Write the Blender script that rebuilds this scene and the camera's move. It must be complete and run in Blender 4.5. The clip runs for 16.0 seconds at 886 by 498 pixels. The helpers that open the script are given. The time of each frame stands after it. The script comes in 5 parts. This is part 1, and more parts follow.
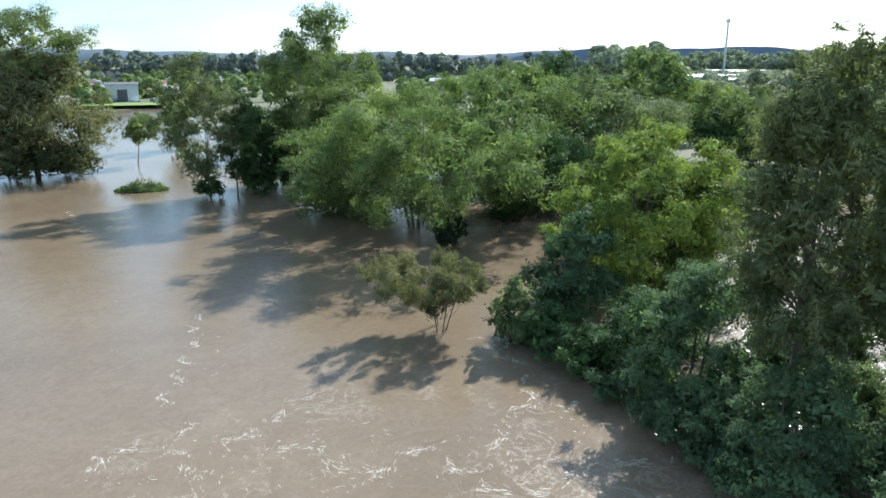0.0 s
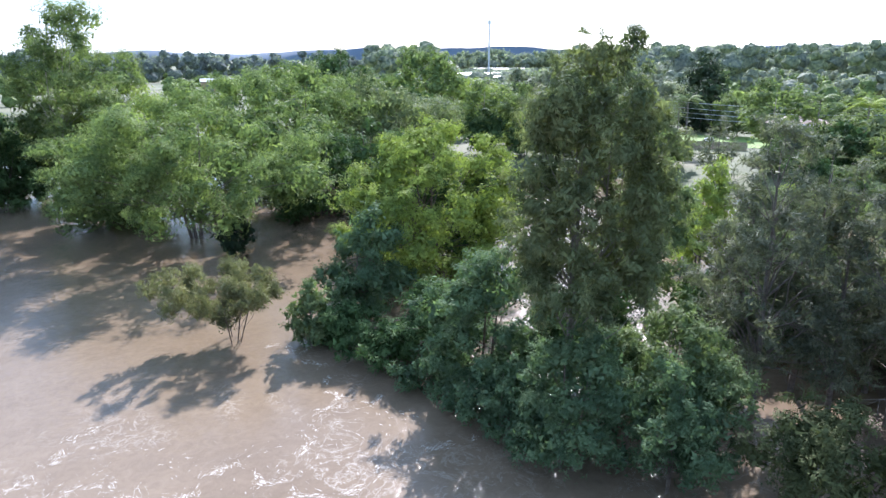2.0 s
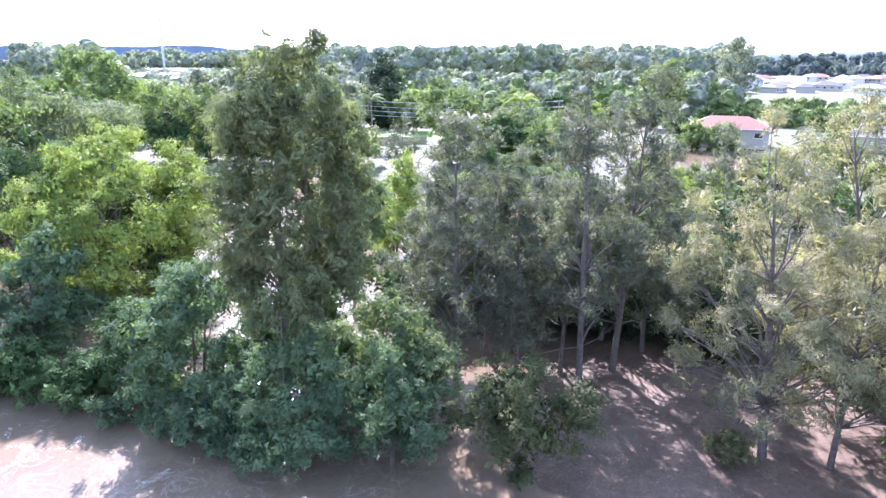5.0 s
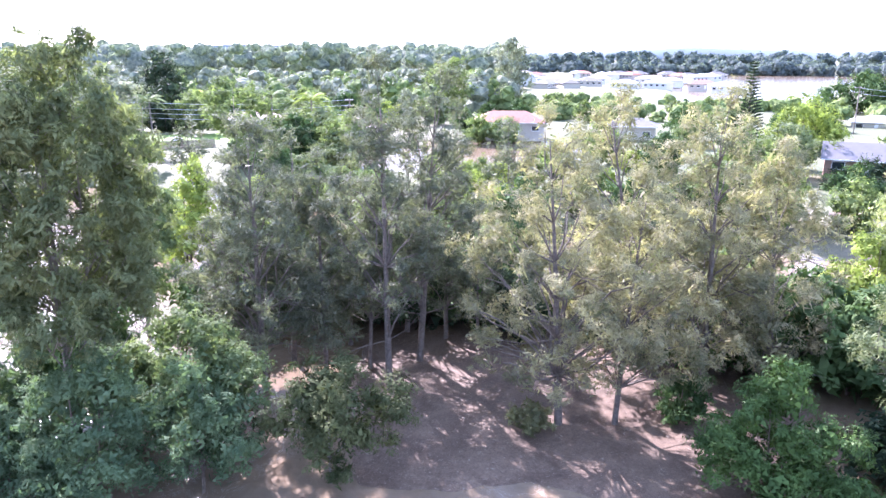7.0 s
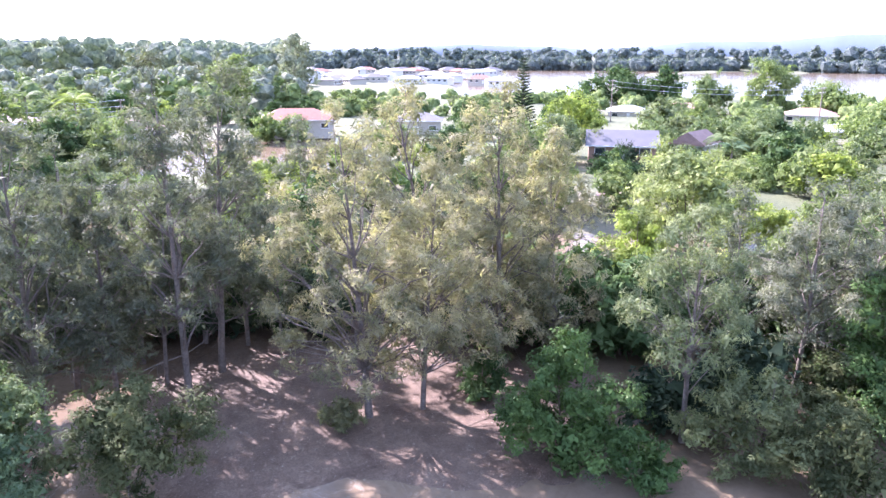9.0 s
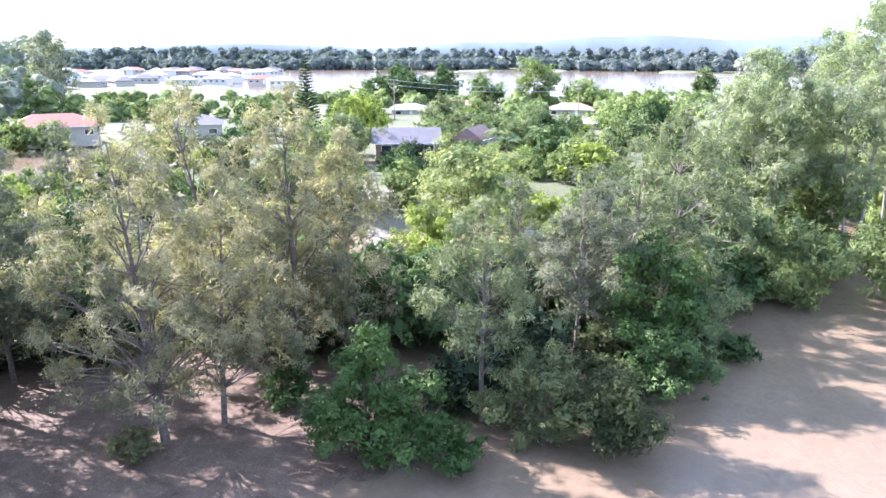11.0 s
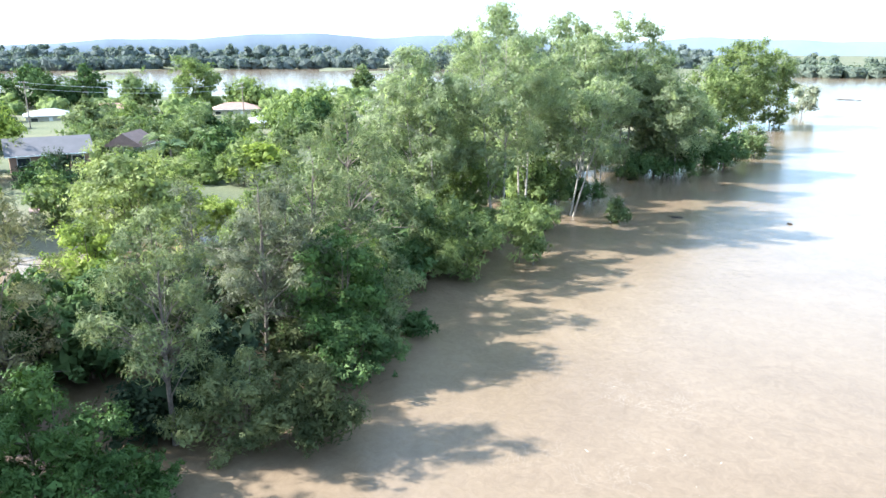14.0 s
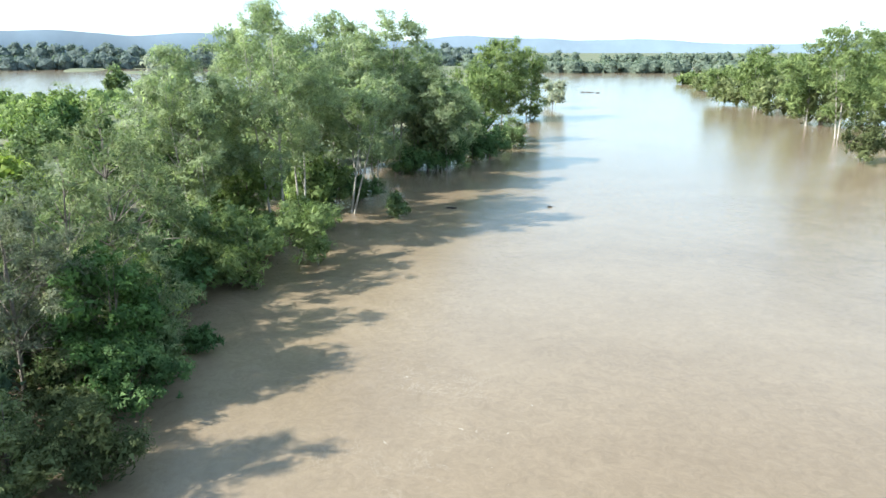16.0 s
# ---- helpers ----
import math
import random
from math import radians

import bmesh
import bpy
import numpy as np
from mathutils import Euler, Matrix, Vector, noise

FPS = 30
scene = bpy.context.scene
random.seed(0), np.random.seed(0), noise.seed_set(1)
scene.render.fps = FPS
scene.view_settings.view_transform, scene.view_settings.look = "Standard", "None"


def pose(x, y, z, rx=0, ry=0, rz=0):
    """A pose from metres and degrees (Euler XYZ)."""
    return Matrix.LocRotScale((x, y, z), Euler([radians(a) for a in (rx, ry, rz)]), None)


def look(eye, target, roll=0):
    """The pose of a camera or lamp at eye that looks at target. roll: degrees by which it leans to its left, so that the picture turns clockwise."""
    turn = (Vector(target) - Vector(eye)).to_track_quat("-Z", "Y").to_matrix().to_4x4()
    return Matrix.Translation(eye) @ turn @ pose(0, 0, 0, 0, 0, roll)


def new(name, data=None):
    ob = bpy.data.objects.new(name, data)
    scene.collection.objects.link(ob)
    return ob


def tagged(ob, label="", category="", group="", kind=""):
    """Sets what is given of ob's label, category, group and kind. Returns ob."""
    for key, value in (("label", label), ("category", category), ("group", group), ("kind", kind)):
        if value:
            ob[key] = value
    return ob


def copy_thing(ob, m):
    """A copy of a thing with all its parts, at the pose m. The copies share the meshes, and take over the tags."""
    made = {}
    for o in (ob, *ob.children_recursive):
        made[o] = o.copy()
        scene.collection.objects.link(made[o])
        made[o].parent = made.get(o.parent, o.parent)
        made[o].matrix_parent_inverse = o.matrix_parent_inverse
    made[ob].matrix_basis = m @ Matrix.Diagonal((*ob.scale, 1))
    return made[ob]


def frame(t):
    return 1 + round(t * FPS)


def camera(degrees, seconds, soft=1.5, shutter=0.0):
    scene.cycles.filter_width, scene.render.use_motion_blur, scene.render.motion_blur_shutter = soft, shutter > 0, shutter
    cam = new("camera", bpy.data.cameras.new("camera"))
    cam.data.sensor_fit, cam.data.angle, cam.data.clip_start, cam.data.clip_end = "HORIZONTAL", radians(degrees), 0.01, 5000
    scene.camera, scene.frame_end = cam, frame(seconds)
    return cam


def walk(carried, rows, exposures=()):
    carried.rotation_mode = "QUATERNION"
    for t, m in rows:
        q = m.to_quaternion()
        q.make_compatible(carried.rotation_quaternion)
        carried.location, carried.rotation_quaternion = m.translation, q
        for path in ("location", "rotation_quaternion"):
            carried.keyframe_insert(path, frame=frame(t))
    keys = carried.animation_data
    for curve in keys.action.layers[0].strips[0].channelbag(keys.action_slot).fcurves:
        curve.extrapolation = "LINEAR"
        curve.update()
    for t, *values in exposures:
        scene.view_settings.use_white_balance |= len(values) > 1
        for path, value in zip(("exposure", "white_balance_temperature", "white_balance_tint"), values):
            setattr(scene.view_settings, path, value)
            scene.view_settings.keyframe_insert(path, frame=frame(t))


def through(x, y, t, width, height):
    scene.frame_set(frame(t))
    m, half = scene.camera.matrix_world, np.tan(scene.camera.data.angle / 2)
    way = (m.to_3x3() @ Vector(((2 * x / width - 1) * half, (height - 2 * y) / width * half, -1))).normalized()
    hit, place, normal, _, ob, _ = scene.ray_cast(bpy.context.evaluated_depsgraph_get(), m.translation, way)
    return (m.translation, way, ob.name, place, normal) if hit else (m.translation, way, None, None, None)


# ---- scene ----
import itertools

cam = camera(63.94, 16.0)


def aim(x, y, z, heading, tilt, lean):
    """Camera pose: heading clockwise from +Y and tilt in degrees."""
    a, b = radians(heading), radians(tilt)
    way = Vector((math.cos(b) * math.sin(a), math.cos(b) * math.cos(a), math.sin(b)))
    return look((x, y, z), Vector((x, y, z)) + way, lean)


walk(cam, [
    (0, aim(0.699, 0.444, 19.723, 12.306, -15.068, 0.037)),
    (0.5, aim(0.656, 0.416, 19.741, 16.757, -15.091, 0.002)),
    (1, aim(0.612, 0.389, 19.758, 21.180, -15.108, -0.041)),
    (1.5, aim(0.568, 0.361, 19.775, 25.535, -15.114, -0.029)),
    (2, aim(0.524, 0.333, 19.792, 29.702, -15.129, -0.030)),
    (2.5, aim(0.481, 0.305, 19.810, 33.843, -15.130, -0.019)),
    (3, aim(0.437, 0.278, 19.827, 37.915, -15.130, -0.003)),
    (3.5, aim(0.393, 0.250, 19.844, 41.934, -15.137, 0.024)),
    (4, aim(0.350, 0.222, 19.862, 45.984, -15.131, 0.041)),
    (6.5, aim(0.131, 0.083, 19.948, 66.499, -15.160, 0.168)),
    (7, aim(0.087, 0.056, 19.965, 70.612, -15.208, 0.116)),
    (7.5, aim(0.044, 0.028, 19.983, 74.742, -15.261, 0.098)),
    (8, aim(0.000, 0.000, 20.000, 78.939, -15.309, 0.105)),
    (8.5, aim(-0.044, -0.028, 20.017, 83.110, -15.387, 0.113)),
    (9, aim(-0.087, -0.056, 20.035, 87.286, -15.458, 0.088)),
    (11.5, aim(-0.306, -0.194, 20.121, 108.512, -15.459, 0.138)),
    (12, aim(-0.350, -0.222, 20.138, 112.807, -15.480, 0.070)),
    (12.5, aim(-0.393, -0.250, 20.156, 117.137, -15.536, 0.048)),
    (13, aim(-0.437, -0.278, 20.173, 121.476, -15.561, 0.066)),
    (13.5, aim(-0.481, -0.305, 20.190, 125.851, -15.571, 0.095)),
    (14, aim(-0.524, -0.333, 20.208, 130.239, -15.564, 0.112)),
    (14.5, aim(-0.568, -0.361, 20.225, 134.653, -15.568, 0.097)),
    (15, aim(-0.612, -0.389, 20.242, 139.089, -15.603, 0.055)),
    (15.5, aim(-0.656, -0.416, 20.259, 143.568, -15.648, 0.045)),
    (16, aim(-0.699, -0.444, 20.277, 148.017, -15.689, -0.022)),
], exposures=[
    (0, 1.0, 6000, 6), (1.5, 1.36, 5820, 14), (3.5, 2.02, 5580, 28), (7, 2.66, 5700, 37), (9, 2.52, 5830, 39), (12.5, 2.36, 5930, 17),
    (14.5, 2.0, 6130, 7), (16, 1.66, 6270, 2),
])

# ---- light ----
SUN_AZ, SUN_EL = 39.5, 34.5
world = bpy.data.worlds.new("sky")
scene.world = world
world.use_nodes = True
wn = world.node_tree.nodes
sky = wn.new("ShaderNodeTexSky")
sky.sky_type = "NISHITA"
sky.sun_disc = False
sky.sun_elevation, sky.sun_rotation = radians(SUN_EL), radians(SUN_AZ)
sky.dust_density, sky.air_density, sky.ozone_density = 0.6, 1.0, 1.5
wn["Background"].inputs["Strength"].default_value = 0.115
# a thin veil of high cloud over the clear sky
wl = world.node_tree.links
place = wn.new("ShaderNodeTexCoord")
stretch = wn.new("ShaderNodeMapping")
stretch.inputs["Scale"].default_value = (1.5, 1.5, 7.0)
wisps = wn.new("ShaderNodeTexNoise")
wisps.inputs["Scale"].default_value, wisps.inputs["Detail"].default_value, wisps.inputs["Distortion"].default_value = 2.2, 6.0, 0.8
wl.new(place.outputs["Generated"], stretch.inputs["Vector"])
wl.new(stretch.outputs["Vector"], wisps.inputs["Vector"])
shade = wn.new("ShaderNodeValToRGB")
shade.color_ramp.elements[0].position, shade.color_ramp.elements[0].color = 0.35, (2.3, 3.8, 5.4, 1)
shade.color_ramp.elements[1].position, shade.color_ramp.elements[1].color = 0.65, (3.5, 4.3, 5.2, 1)
wl.new(wisps.outputs["Fac"], shade.inputs[0])
veil = wn.new("ShaderNodeMix")
veil.data_type = "RGBA"
veil.inputs[0].default_value = 0.65
wl.new(sky.outputs[0], veil.inputs[6])
wl.new(shade.outputs[0], veil.inputs[7])
wl.new(veil.outputs[2], wn["Background"].inputs["Color"])

sun = new("sun", bpy.data.lights.new("sun", "SUN"))
sun.data.energy, sun.data.angle, sun.data.color = 5.3, radians(0.6), (1.0, 0.965, 0.91)
a, b = radians(SUN_AZ), radians(SUN_EL)
sun.matrix_world = look((100 * math.sin(a) * math.cos(b), 100 * math.cos(a) * math.cos(b), 100 * math.sin(b)), (0, 0, 0))


# ---- materials ----
def material(name):
    m = bpy.data.materials.new(name)
    m.use_nodes = True
    nt = m.node_tree
    return m, nt, nt.nodes["Principled BSDF"]


def link(nt, a, b):
    nt.links.new(a, b)


def noise_node(nt, scale, detail=4.0, rough=0.55, coords="Object", distortion=0.0):
    tc = nt.nodes.new("ShaderNodeTexCoord")
    n = nt.nodes.new("ShaderNodeTexNoise")
    n.inputs["Scale"].default_value = scale
    n.inputs["Detail"].default_value = detail
    n.inputs["Roughness"].default_value = rough
    n.inputs["Distortion"].default_value = distortion
    link(nt, tc.outputs[coords], n.inputs["Vector"])
    return n


def ramp(nt, src, *stops):
    r = nt.nodes.new("ShaderNodeValToRGB")
    while len(r.color_ramp.elements) < len(stops):
        r.color_ramp.elements.new(0.5)
    for e, (p, c) in zip(r.color_ramp.elements, stops):
        e.position = p
        e.color = (*c, 1)
    link(nt, src, r.inputs[0])
    return r


def mix(nt, fac, a, b, kind="MIX"):
    n = nt.nodes.new("ShaderNodeMix")
    n.data_type, n.blend_type = "RGBA", kind
    for sock, v in ((n.inputs[0], fac), (n.inputs[6], a), (n.inputs[7], b)):
        if isinstance(v, (int, float)):
            sock.default_value = v
        elif isinstance(v, tuple):
            sock.default_value = (*v, 1)
        else:
            link(nt, v, sock)
    return n.outputs[2]


def bump(nt, bsdf, src, strength, distance):
    n = nt.nodes.new("ShaderNodeBump")
    n.inputs["Strength"].default_value = strength
    n.inputs["Distance"].default_value = distance
    link(nt, src, n.inputs["Height"])
    link(nt, n.outputs[0], bsdf.inputs["Normal"])
    return n


def leaf_material(name, low, mid, high, through=0.32, gloss=0.7, shine=0.05):
    """Leaves: colour varies from leaf to leaf and in soft patches; some light passes through."""
    m, nt, bsdf = material(name)
    geo = nt.nodes.new("ShaderNodeNewGeometry")
    # tones mixed with grey, standing in for the glare veiling the crowns
    low, mid, high = (tuple(1.05 * (0.83 * c + 0.17 * sum(tone) / 3) for c in tone) for tone in (low, mid, high))
    low, high = tuple((p + q) / 2 for p, q in zip(low, mid)), tuple((p + q) / 2 for p, q in zip(high, mid))
    r = ramp(nt, geo.outputs["Random Per Island"], (0.0, low), (0.5, mid), (1.0, high))
    # patches: leaf tone variation, widened to paint in dark gaps between clumps
    n = noise_node(nt, 0.55, 3.0)
    patch = ramp(nt, n.outputs["Fac"], (0.34, (0.54, 0.6, 0.58)), (0.66, (1.48, 1.4, 1.25)))
    col = mix(nt, 1.0, r.outputs[0], patch.outputs[0], "MULTIPLY")
    link(nt, col, bsdf.inputs["Base Color"])
    bsdf.inputs["Roughness"].default_value = gloss
    bsdf.inputs["Specular IOR Level"].default_value = shine
    tr = nt.nodes.new("ShaderNodeBsdfTranslucent")
    warm = mix(nt, 1.0, col, (1.15, 1.3, 0.75), "MULTIPLY")
    link(nt, warm, tr.inputs["Color"])
    ms = nt.nodes.new("ShaderNodeMixShader")
    ms.inputs[0].default_value = through
    link(nt, bsdf.outputs[0], ms.inputs[1])
    link(nt, tr.outputs[0], ms.inputs[2])
    link(nt, ms.outputs[0], nt.nodes["Material Output"].inputs["Surface"])
    return m


LEAF = {
    "mid": leaf_material("leaf_mid_green", (0.097, 0.138, 0.045), (0.156, 0.213, 0.069), (0.241, 0.301, 0.106)),
    "lime": leaf_material("leaf_yellow_green", (0.128, 0.180, 0.031), (0.212, 0.270, 0.048), (0.310, 0.362, 0.075)),
    "fresh": leaf_material("leaf_fresh_green", (0.082, 0.123, 0.051), (0.132, 0.180, 0.076), (0.208, 0.253, 0.119)),
    "pale": leaf_material("leaf_pale_green", (0.140, 0.172, 0.058), (0.215, 0.255, 0.092), (0.300, 0.340, 0.150)),
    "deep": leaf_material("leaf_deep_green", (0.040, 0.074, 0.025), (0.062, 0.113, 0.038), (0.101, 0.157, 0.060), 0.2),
    "glossy": leaf_material("leaf_glossy_green", (0.036, 0.074, 0.018), (0.060, 0.117, 0.027), (0.098, 0.168, 0.045), 0.22, 0.5, 0.1),
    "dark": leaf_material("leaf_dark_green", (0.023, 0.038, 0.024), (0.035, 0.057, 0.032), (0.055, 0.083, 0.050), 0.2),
    "blue": leaf_material("leaf_blue_green", (0.063, 0.108, 0.053), (0.098, 0.158, 0.082), (0.158, 0.226, 0.127), 0.34),
    "olive": leaf_material("leaf_olive", (0.094, 0.118, 0.053), (0.146, 0.180, 0.086), (0.228, 0.259, 0.132), 0.28),
    "gum": leaf_material("leaf_gum", (0.085, 0.118, 0.041), (0.140, 0.187, 0.069), (0.224, 0.275, 0.113), 0.40),
    "gumpale": leaf_material("leaf_pale_gum", (0.136, 0.168, 0.098), (0.216, 0.258, 0.154), (0.312, 0.358, 0.224), 0.48),
    "gumdark": leaf_material("leaf_dark_gum", (0.088, 0.108, 0.046), (0.138, 0.162, 0.072), (0.215, 0.242, 0.115), 0.34),
    "grey": leaf_material("leaf_grey_green", (0.140, 0.158, 0.116), (0.215, 0.236, 0.178), (0.325, 0.338, 0.272), 0.28),
    "needle": leaf_material("needle_grey_green", (0.075, 0.085, 0.058), (0.120, 0.133, 0.093), (0.192, 0.202, 0.150), 0.32, 0.6),
    "bush": leaf_material("leaf_dull_olive", (0.100, 0.104, 0.046), (0.160, 0.160, 0.075), (0.235, 0.225, 0.115), 0.3),
    "olive2": leaf_material("leaf_dark_olive", (0.046, 0.058, 0.022), (0.075, 0.090, 0.036), (0.120, 0.135, 0.060), 0.22),
    "brown": leaf_material("needle_brown_tipped", (0.150, 0.140, 0.080), (0.246, 0.226, 0.134), (0.350, 0.316, 0.200), 0.36, 0.6),
    # far tints: distance haze painted into the leaf colours, greyed and blued
    "fartown": leaf_material("leaf_hazed_town_wood", (0.205, 0.232, 0.200), (0.235, 0.264, 0.226), (0.270, 0.298, 0.256), 0.5, 0.8, 0.02),
    "farriver": leaf_material("leaf_hazed_river_wood", (0.100, 0.130, 0.108), (0.116, 0.148, 0.124), (0.136, 0.168, 0.142), 0.4, 0.8, 0.02),
    "farplain": leaf_material("leaf_hazed_plain_wood", (0.100, 0.128, 0.136), (0.116, 0.147, 0.154), (0.136, 0.168, 0.172), 0.4, 0.8, 0.02),
    "far": leaf_material("leaf_hazed_far_wood", (0.165, 0.190, 0.216), (0.182, 0.208, 0.236), (0.202, 0.228, 0.256), 0.55, 0.8, 0.02),
}


def bark_material(name, dark, light, scale=3.0):
    m, nt, bsdf = material(name)
    n = noise_node(nt, scale, 6.0, 0.65, distortion=1.2)
    r = ramp(nt, n.outputs["Fac"], (0.3, dark), (0.7, light))
    link(nt, r.outputs[0], bsdf.inputs["Base Color"])
    bsdf.inputs["Roughness"].default_value = 0.85
    bump(nt, bsdf, n.outputs["Fac"], 0.6, 0.05)
    return m


BARK = {
    "brown": bark_material("bark_brown", (0.05, 0.035, 0.025), (0.17, 0.13, 0.10)),
    "grey": bark_material("bark_grey", (0.09, 0.075, 0.062), (0.27, 0.235, 0.20)),
    "oak": bark_material("bark_river_oak", (0.065, 0.05, 0.04), (0.20, 0.165, 0.14)),
    "wet": bark_material("bark_wet_dark", (0.018, 0.014, 0.011), (0.05, 0.04, 0.032)),
    "white": bark_material("bark_pale_gum", (0.17, 0.145, 0.12), (0.40, 0.365, 0.31), 1.2),
}


def water_material():
    """Silt-brown floodwater: drifts of lighter and darker silt, small ripples, streaks of foam and painted glitter
    where it swirls.
    """
    m, nt, bsdf = material("silty_floodwater")
    big = noise_node(nt, 0.018, 4.0, 0.6, distortion=2.0)
    silt = ramp(nt, big.outputs["Fac"], (0.3, (0.150, 0.109, 0.072)), (0.7, (0.196, 0.148, 0.101)))
    mid = noise_node(nt, 0.25, 5.0, 0.6, distortion=2.5)
    grain = ramp(nt, mid.outputs["Fac"], (0.35, (0.95, 0.95, 0.95)), (0.65, (1.04, 1.04, 1.04)))
    col = mix(nt, 1.0, silt.outputs[0], grain.outputs[0], "MULTIPLY")
    fine = noise_node(nt, 1.1, 6.0, 0.7, distortion=1.8)
    swirl = ramp(nt, fine.outputs["Fac"], (0.34, (0.90, 0.89, 0.88)), (0.66, (1.08, 1.08, 1.08)))
    col = mix(nt, 1.0, col, swirl.outputs[0], "MULTIPLY")
    # foam and painted glitter: thin wandering ridges, only round the eddies off the point
    tc = nt.nodes.new("ShaderNodeTexCoord")
    ridge = noise_node(nt, 0.5, 8.0, 0.7, distortion=1.3)
    line = nt.nodes.new("ShaderNodeMath")
    line.operation = "SUBTRACT"
    line.inputs[1].default_value = 0.5
    link(nt, ridge.outputs["Fac"], line.inputs[0])
    size = nt.nodes.new("ShaderNodeMath")
    size.operation = "ABSOLUTE"
    link(nt, line.outputs[0], size.inputs[0])
    thin = ramp(nt, size.outputs[0], (0.0, (1, 1, 1)), (0.012, (0, 0, 0)))
    zone = None
    for cx, cy, rad, most in ((8.0, 34.0, 17.0, 0.45), (-2.0, 27.0, 14.0, 0.45), (22.0, 14.0, 18.0, 0.45), (19.0, -31.0, 11.0, 0.12)):
        d = nt.nodes.new("ShaderNodeVectorMath")
        d.operation = "DISTANCE"
        d.inputs[1].default_value = (cx, cy, 0)
        link(nt, tc.outputs["Object"], d.inputs[0])
        mr = nt.nodes.new("ShaderNodeMapRange")
        mr.inputs["From Min"].default_value, mr.inputs["From Max"].default_value = rad, rad * 0.35
        mr.inputs["To Max"].default_value = most
        link(nt, d.outputs["Value"], mr.inputs["Value"])
        if zone is None:
            zone = mr.outputs[0]
        else:
            mx = nt.nodes.new("ShaderNodeMath")
            mx.operation = "MAXIMUM"
            link(nt, zone, mx.inputs[0])
            link(nt, mr.outputs[0], mx.inputs[1])
            zone = mx.outputs[0]
    patch = noise_node(nt, 0.11, 3.0, 0.6, distortion=1.0)
    some = ramp(nt, patch.outputs["Fac"], (0.48, (0, 0, 0)), (0.62, (1, 1, 1)))
    f = mix(nt, 1.0, thin.outputs[0], some.outputs[0], "MULTIPLY")
    f = mix(nt, 1.0, f, zone, "MULTIPLY")
    col = mix(nt, f, col, (0.72, 0.66, 0.58))
    link(nt, col, bsdf.inputs["Base Color"])
    bsdf.inputs["Roughness"].default_value = 0.115
    bsdf.inputs["IOR"].default_value = 1.33
    bsdf.inputs["Specular IOR Level"].default_value = 0.5
    ripple = noise_node(nt, 1.5, 7.0, 0.72, distortion=1.4)
    swell = noise_node(nt, 0.13, 3.0, 0.5, distortion=1.5)
    h = mix(nt, 0.4, ripple.outputs["Fac"], swell.outputs["Fac"])
    bump(nt, bsdf, h, 0.2, 0.2)
    return m


WATER = water_material()


def ground_material():
    m, nt, bsdf = material("grass_and_earth")
    n = noise_node(nt, 0.035, 6.0, 0.6)
    g = ramp(nt, n.outputs["Fac"], (0.3, (0.050, 0.062, 0.026)), (0.5, (0.088, 0.098, 0.044)), (0.68, (0.160, 0.135, 0.090)))
    f = noise_node(nt, 1.7, 6.0, 0.7)
    s = ramp(nt, f.outputs["Fac"], (0.3, (0.7, 0.7, 0.7)), (0.7, (1.25, 1.25, 1.25)))
    link(nt, mix(nt, 1.0, g.outputs[0], s.outputs[0], "MULTIPLY"), bsdf.inputs["Base Color"])
    bsdf.inputs["Roughness"].default_value = 0.95
    bump(nt, bsdf, f.outputs["Fac"], 0.5, 0.1)
    return m


GROUND = ground_material()


def plain(name, color, rough=0.6, metal=0.0, vary=0.12, scale=1.5):
    """A painted, plastered or metal surface with slight dirt."""
    m, nt, bsdf = material(name)
    n = noise_node(nt, scale, 5.0, 0.65)
    lo, hi = tuple(c * (1 - vary) for c in color), tuple(min(1.0, c * (1 + vary)) for c in color)
    r = ramp(nt, n.outputs["Fac"], (0.3, lo), (0.7, hi))
    link(nt, r.outputs[0], bsdf.inputs["Base Color"])
    bsdf.inputs["Roughness"].default_value = rough
    bsdf.inputs["Metallic"].default_value = metal
    return m


# blue of distance haze put into the ridge's base colour
HILL = plain("hazed_wooded_ridge", (0.120, 0.155, 0.195), 1.0, 0.0, 0.12, 0.004)

ROOF_WHITE = plain("roof_pale_metal", (0.30, 0.31, 0.33), 0.6, 0.0, 0.1, 0.6)
ROOF_GREY = plain("roof_grey_metal", (0.105, 0.10, 0.108), 0.7, 0.0, 0.12, 0.6)
ROOF_RED = plain("roof_terracotta_tile", (0.25, 0.095, 0.062), 0.8, 0.0, 0.2, 1.2)
ROOF_FADED = plain("roof_faded_tile", (0.27, 0.165, 0.135), 0.85, 0.0, 0.2, 1.2)
ROOF_BROWN = plain("roof_brown_tile", (0.22, 0.14, 0.12), 0.8, 0.0, 0.2, 1.2)
WALL_WHITE = plain("white_weatherboard", (0.62, 0.61, 0.58), 0.7, 0.0, 0.06)
WALL_CREAM = plain("cream_plaster", (0.44, 0.40, 0.33), 0.8, 0.0, 0.08)
WALL_BRICK = plain("red_brown_brick", (0.30, 0.18, 0.13), 0.9, 0.0, 0.2, 4.0)
TRIM = plain("white_trim_paint", (0.78, 0.78, 0.76), 0.5, 0.0, 0.04)
GLASS = plain("dark_window_glass", (0.03, 0.035, 0.04), 0.06, 0.0, 0.05)
STEEL = plain("galvanised_steel", (0.52, 0.54, 0.56), 0.45, 0.7, 0.1)
TIMBER = plain("weathered_pole_timber", (0.23, 0.19, 0.15), 0.9, 0.0, 0.25, 2.0)
PAINT_WHITE = plain("white_car_paint", (0.78, 0.79, 0.80), 0.2, 0.0, 0.03)
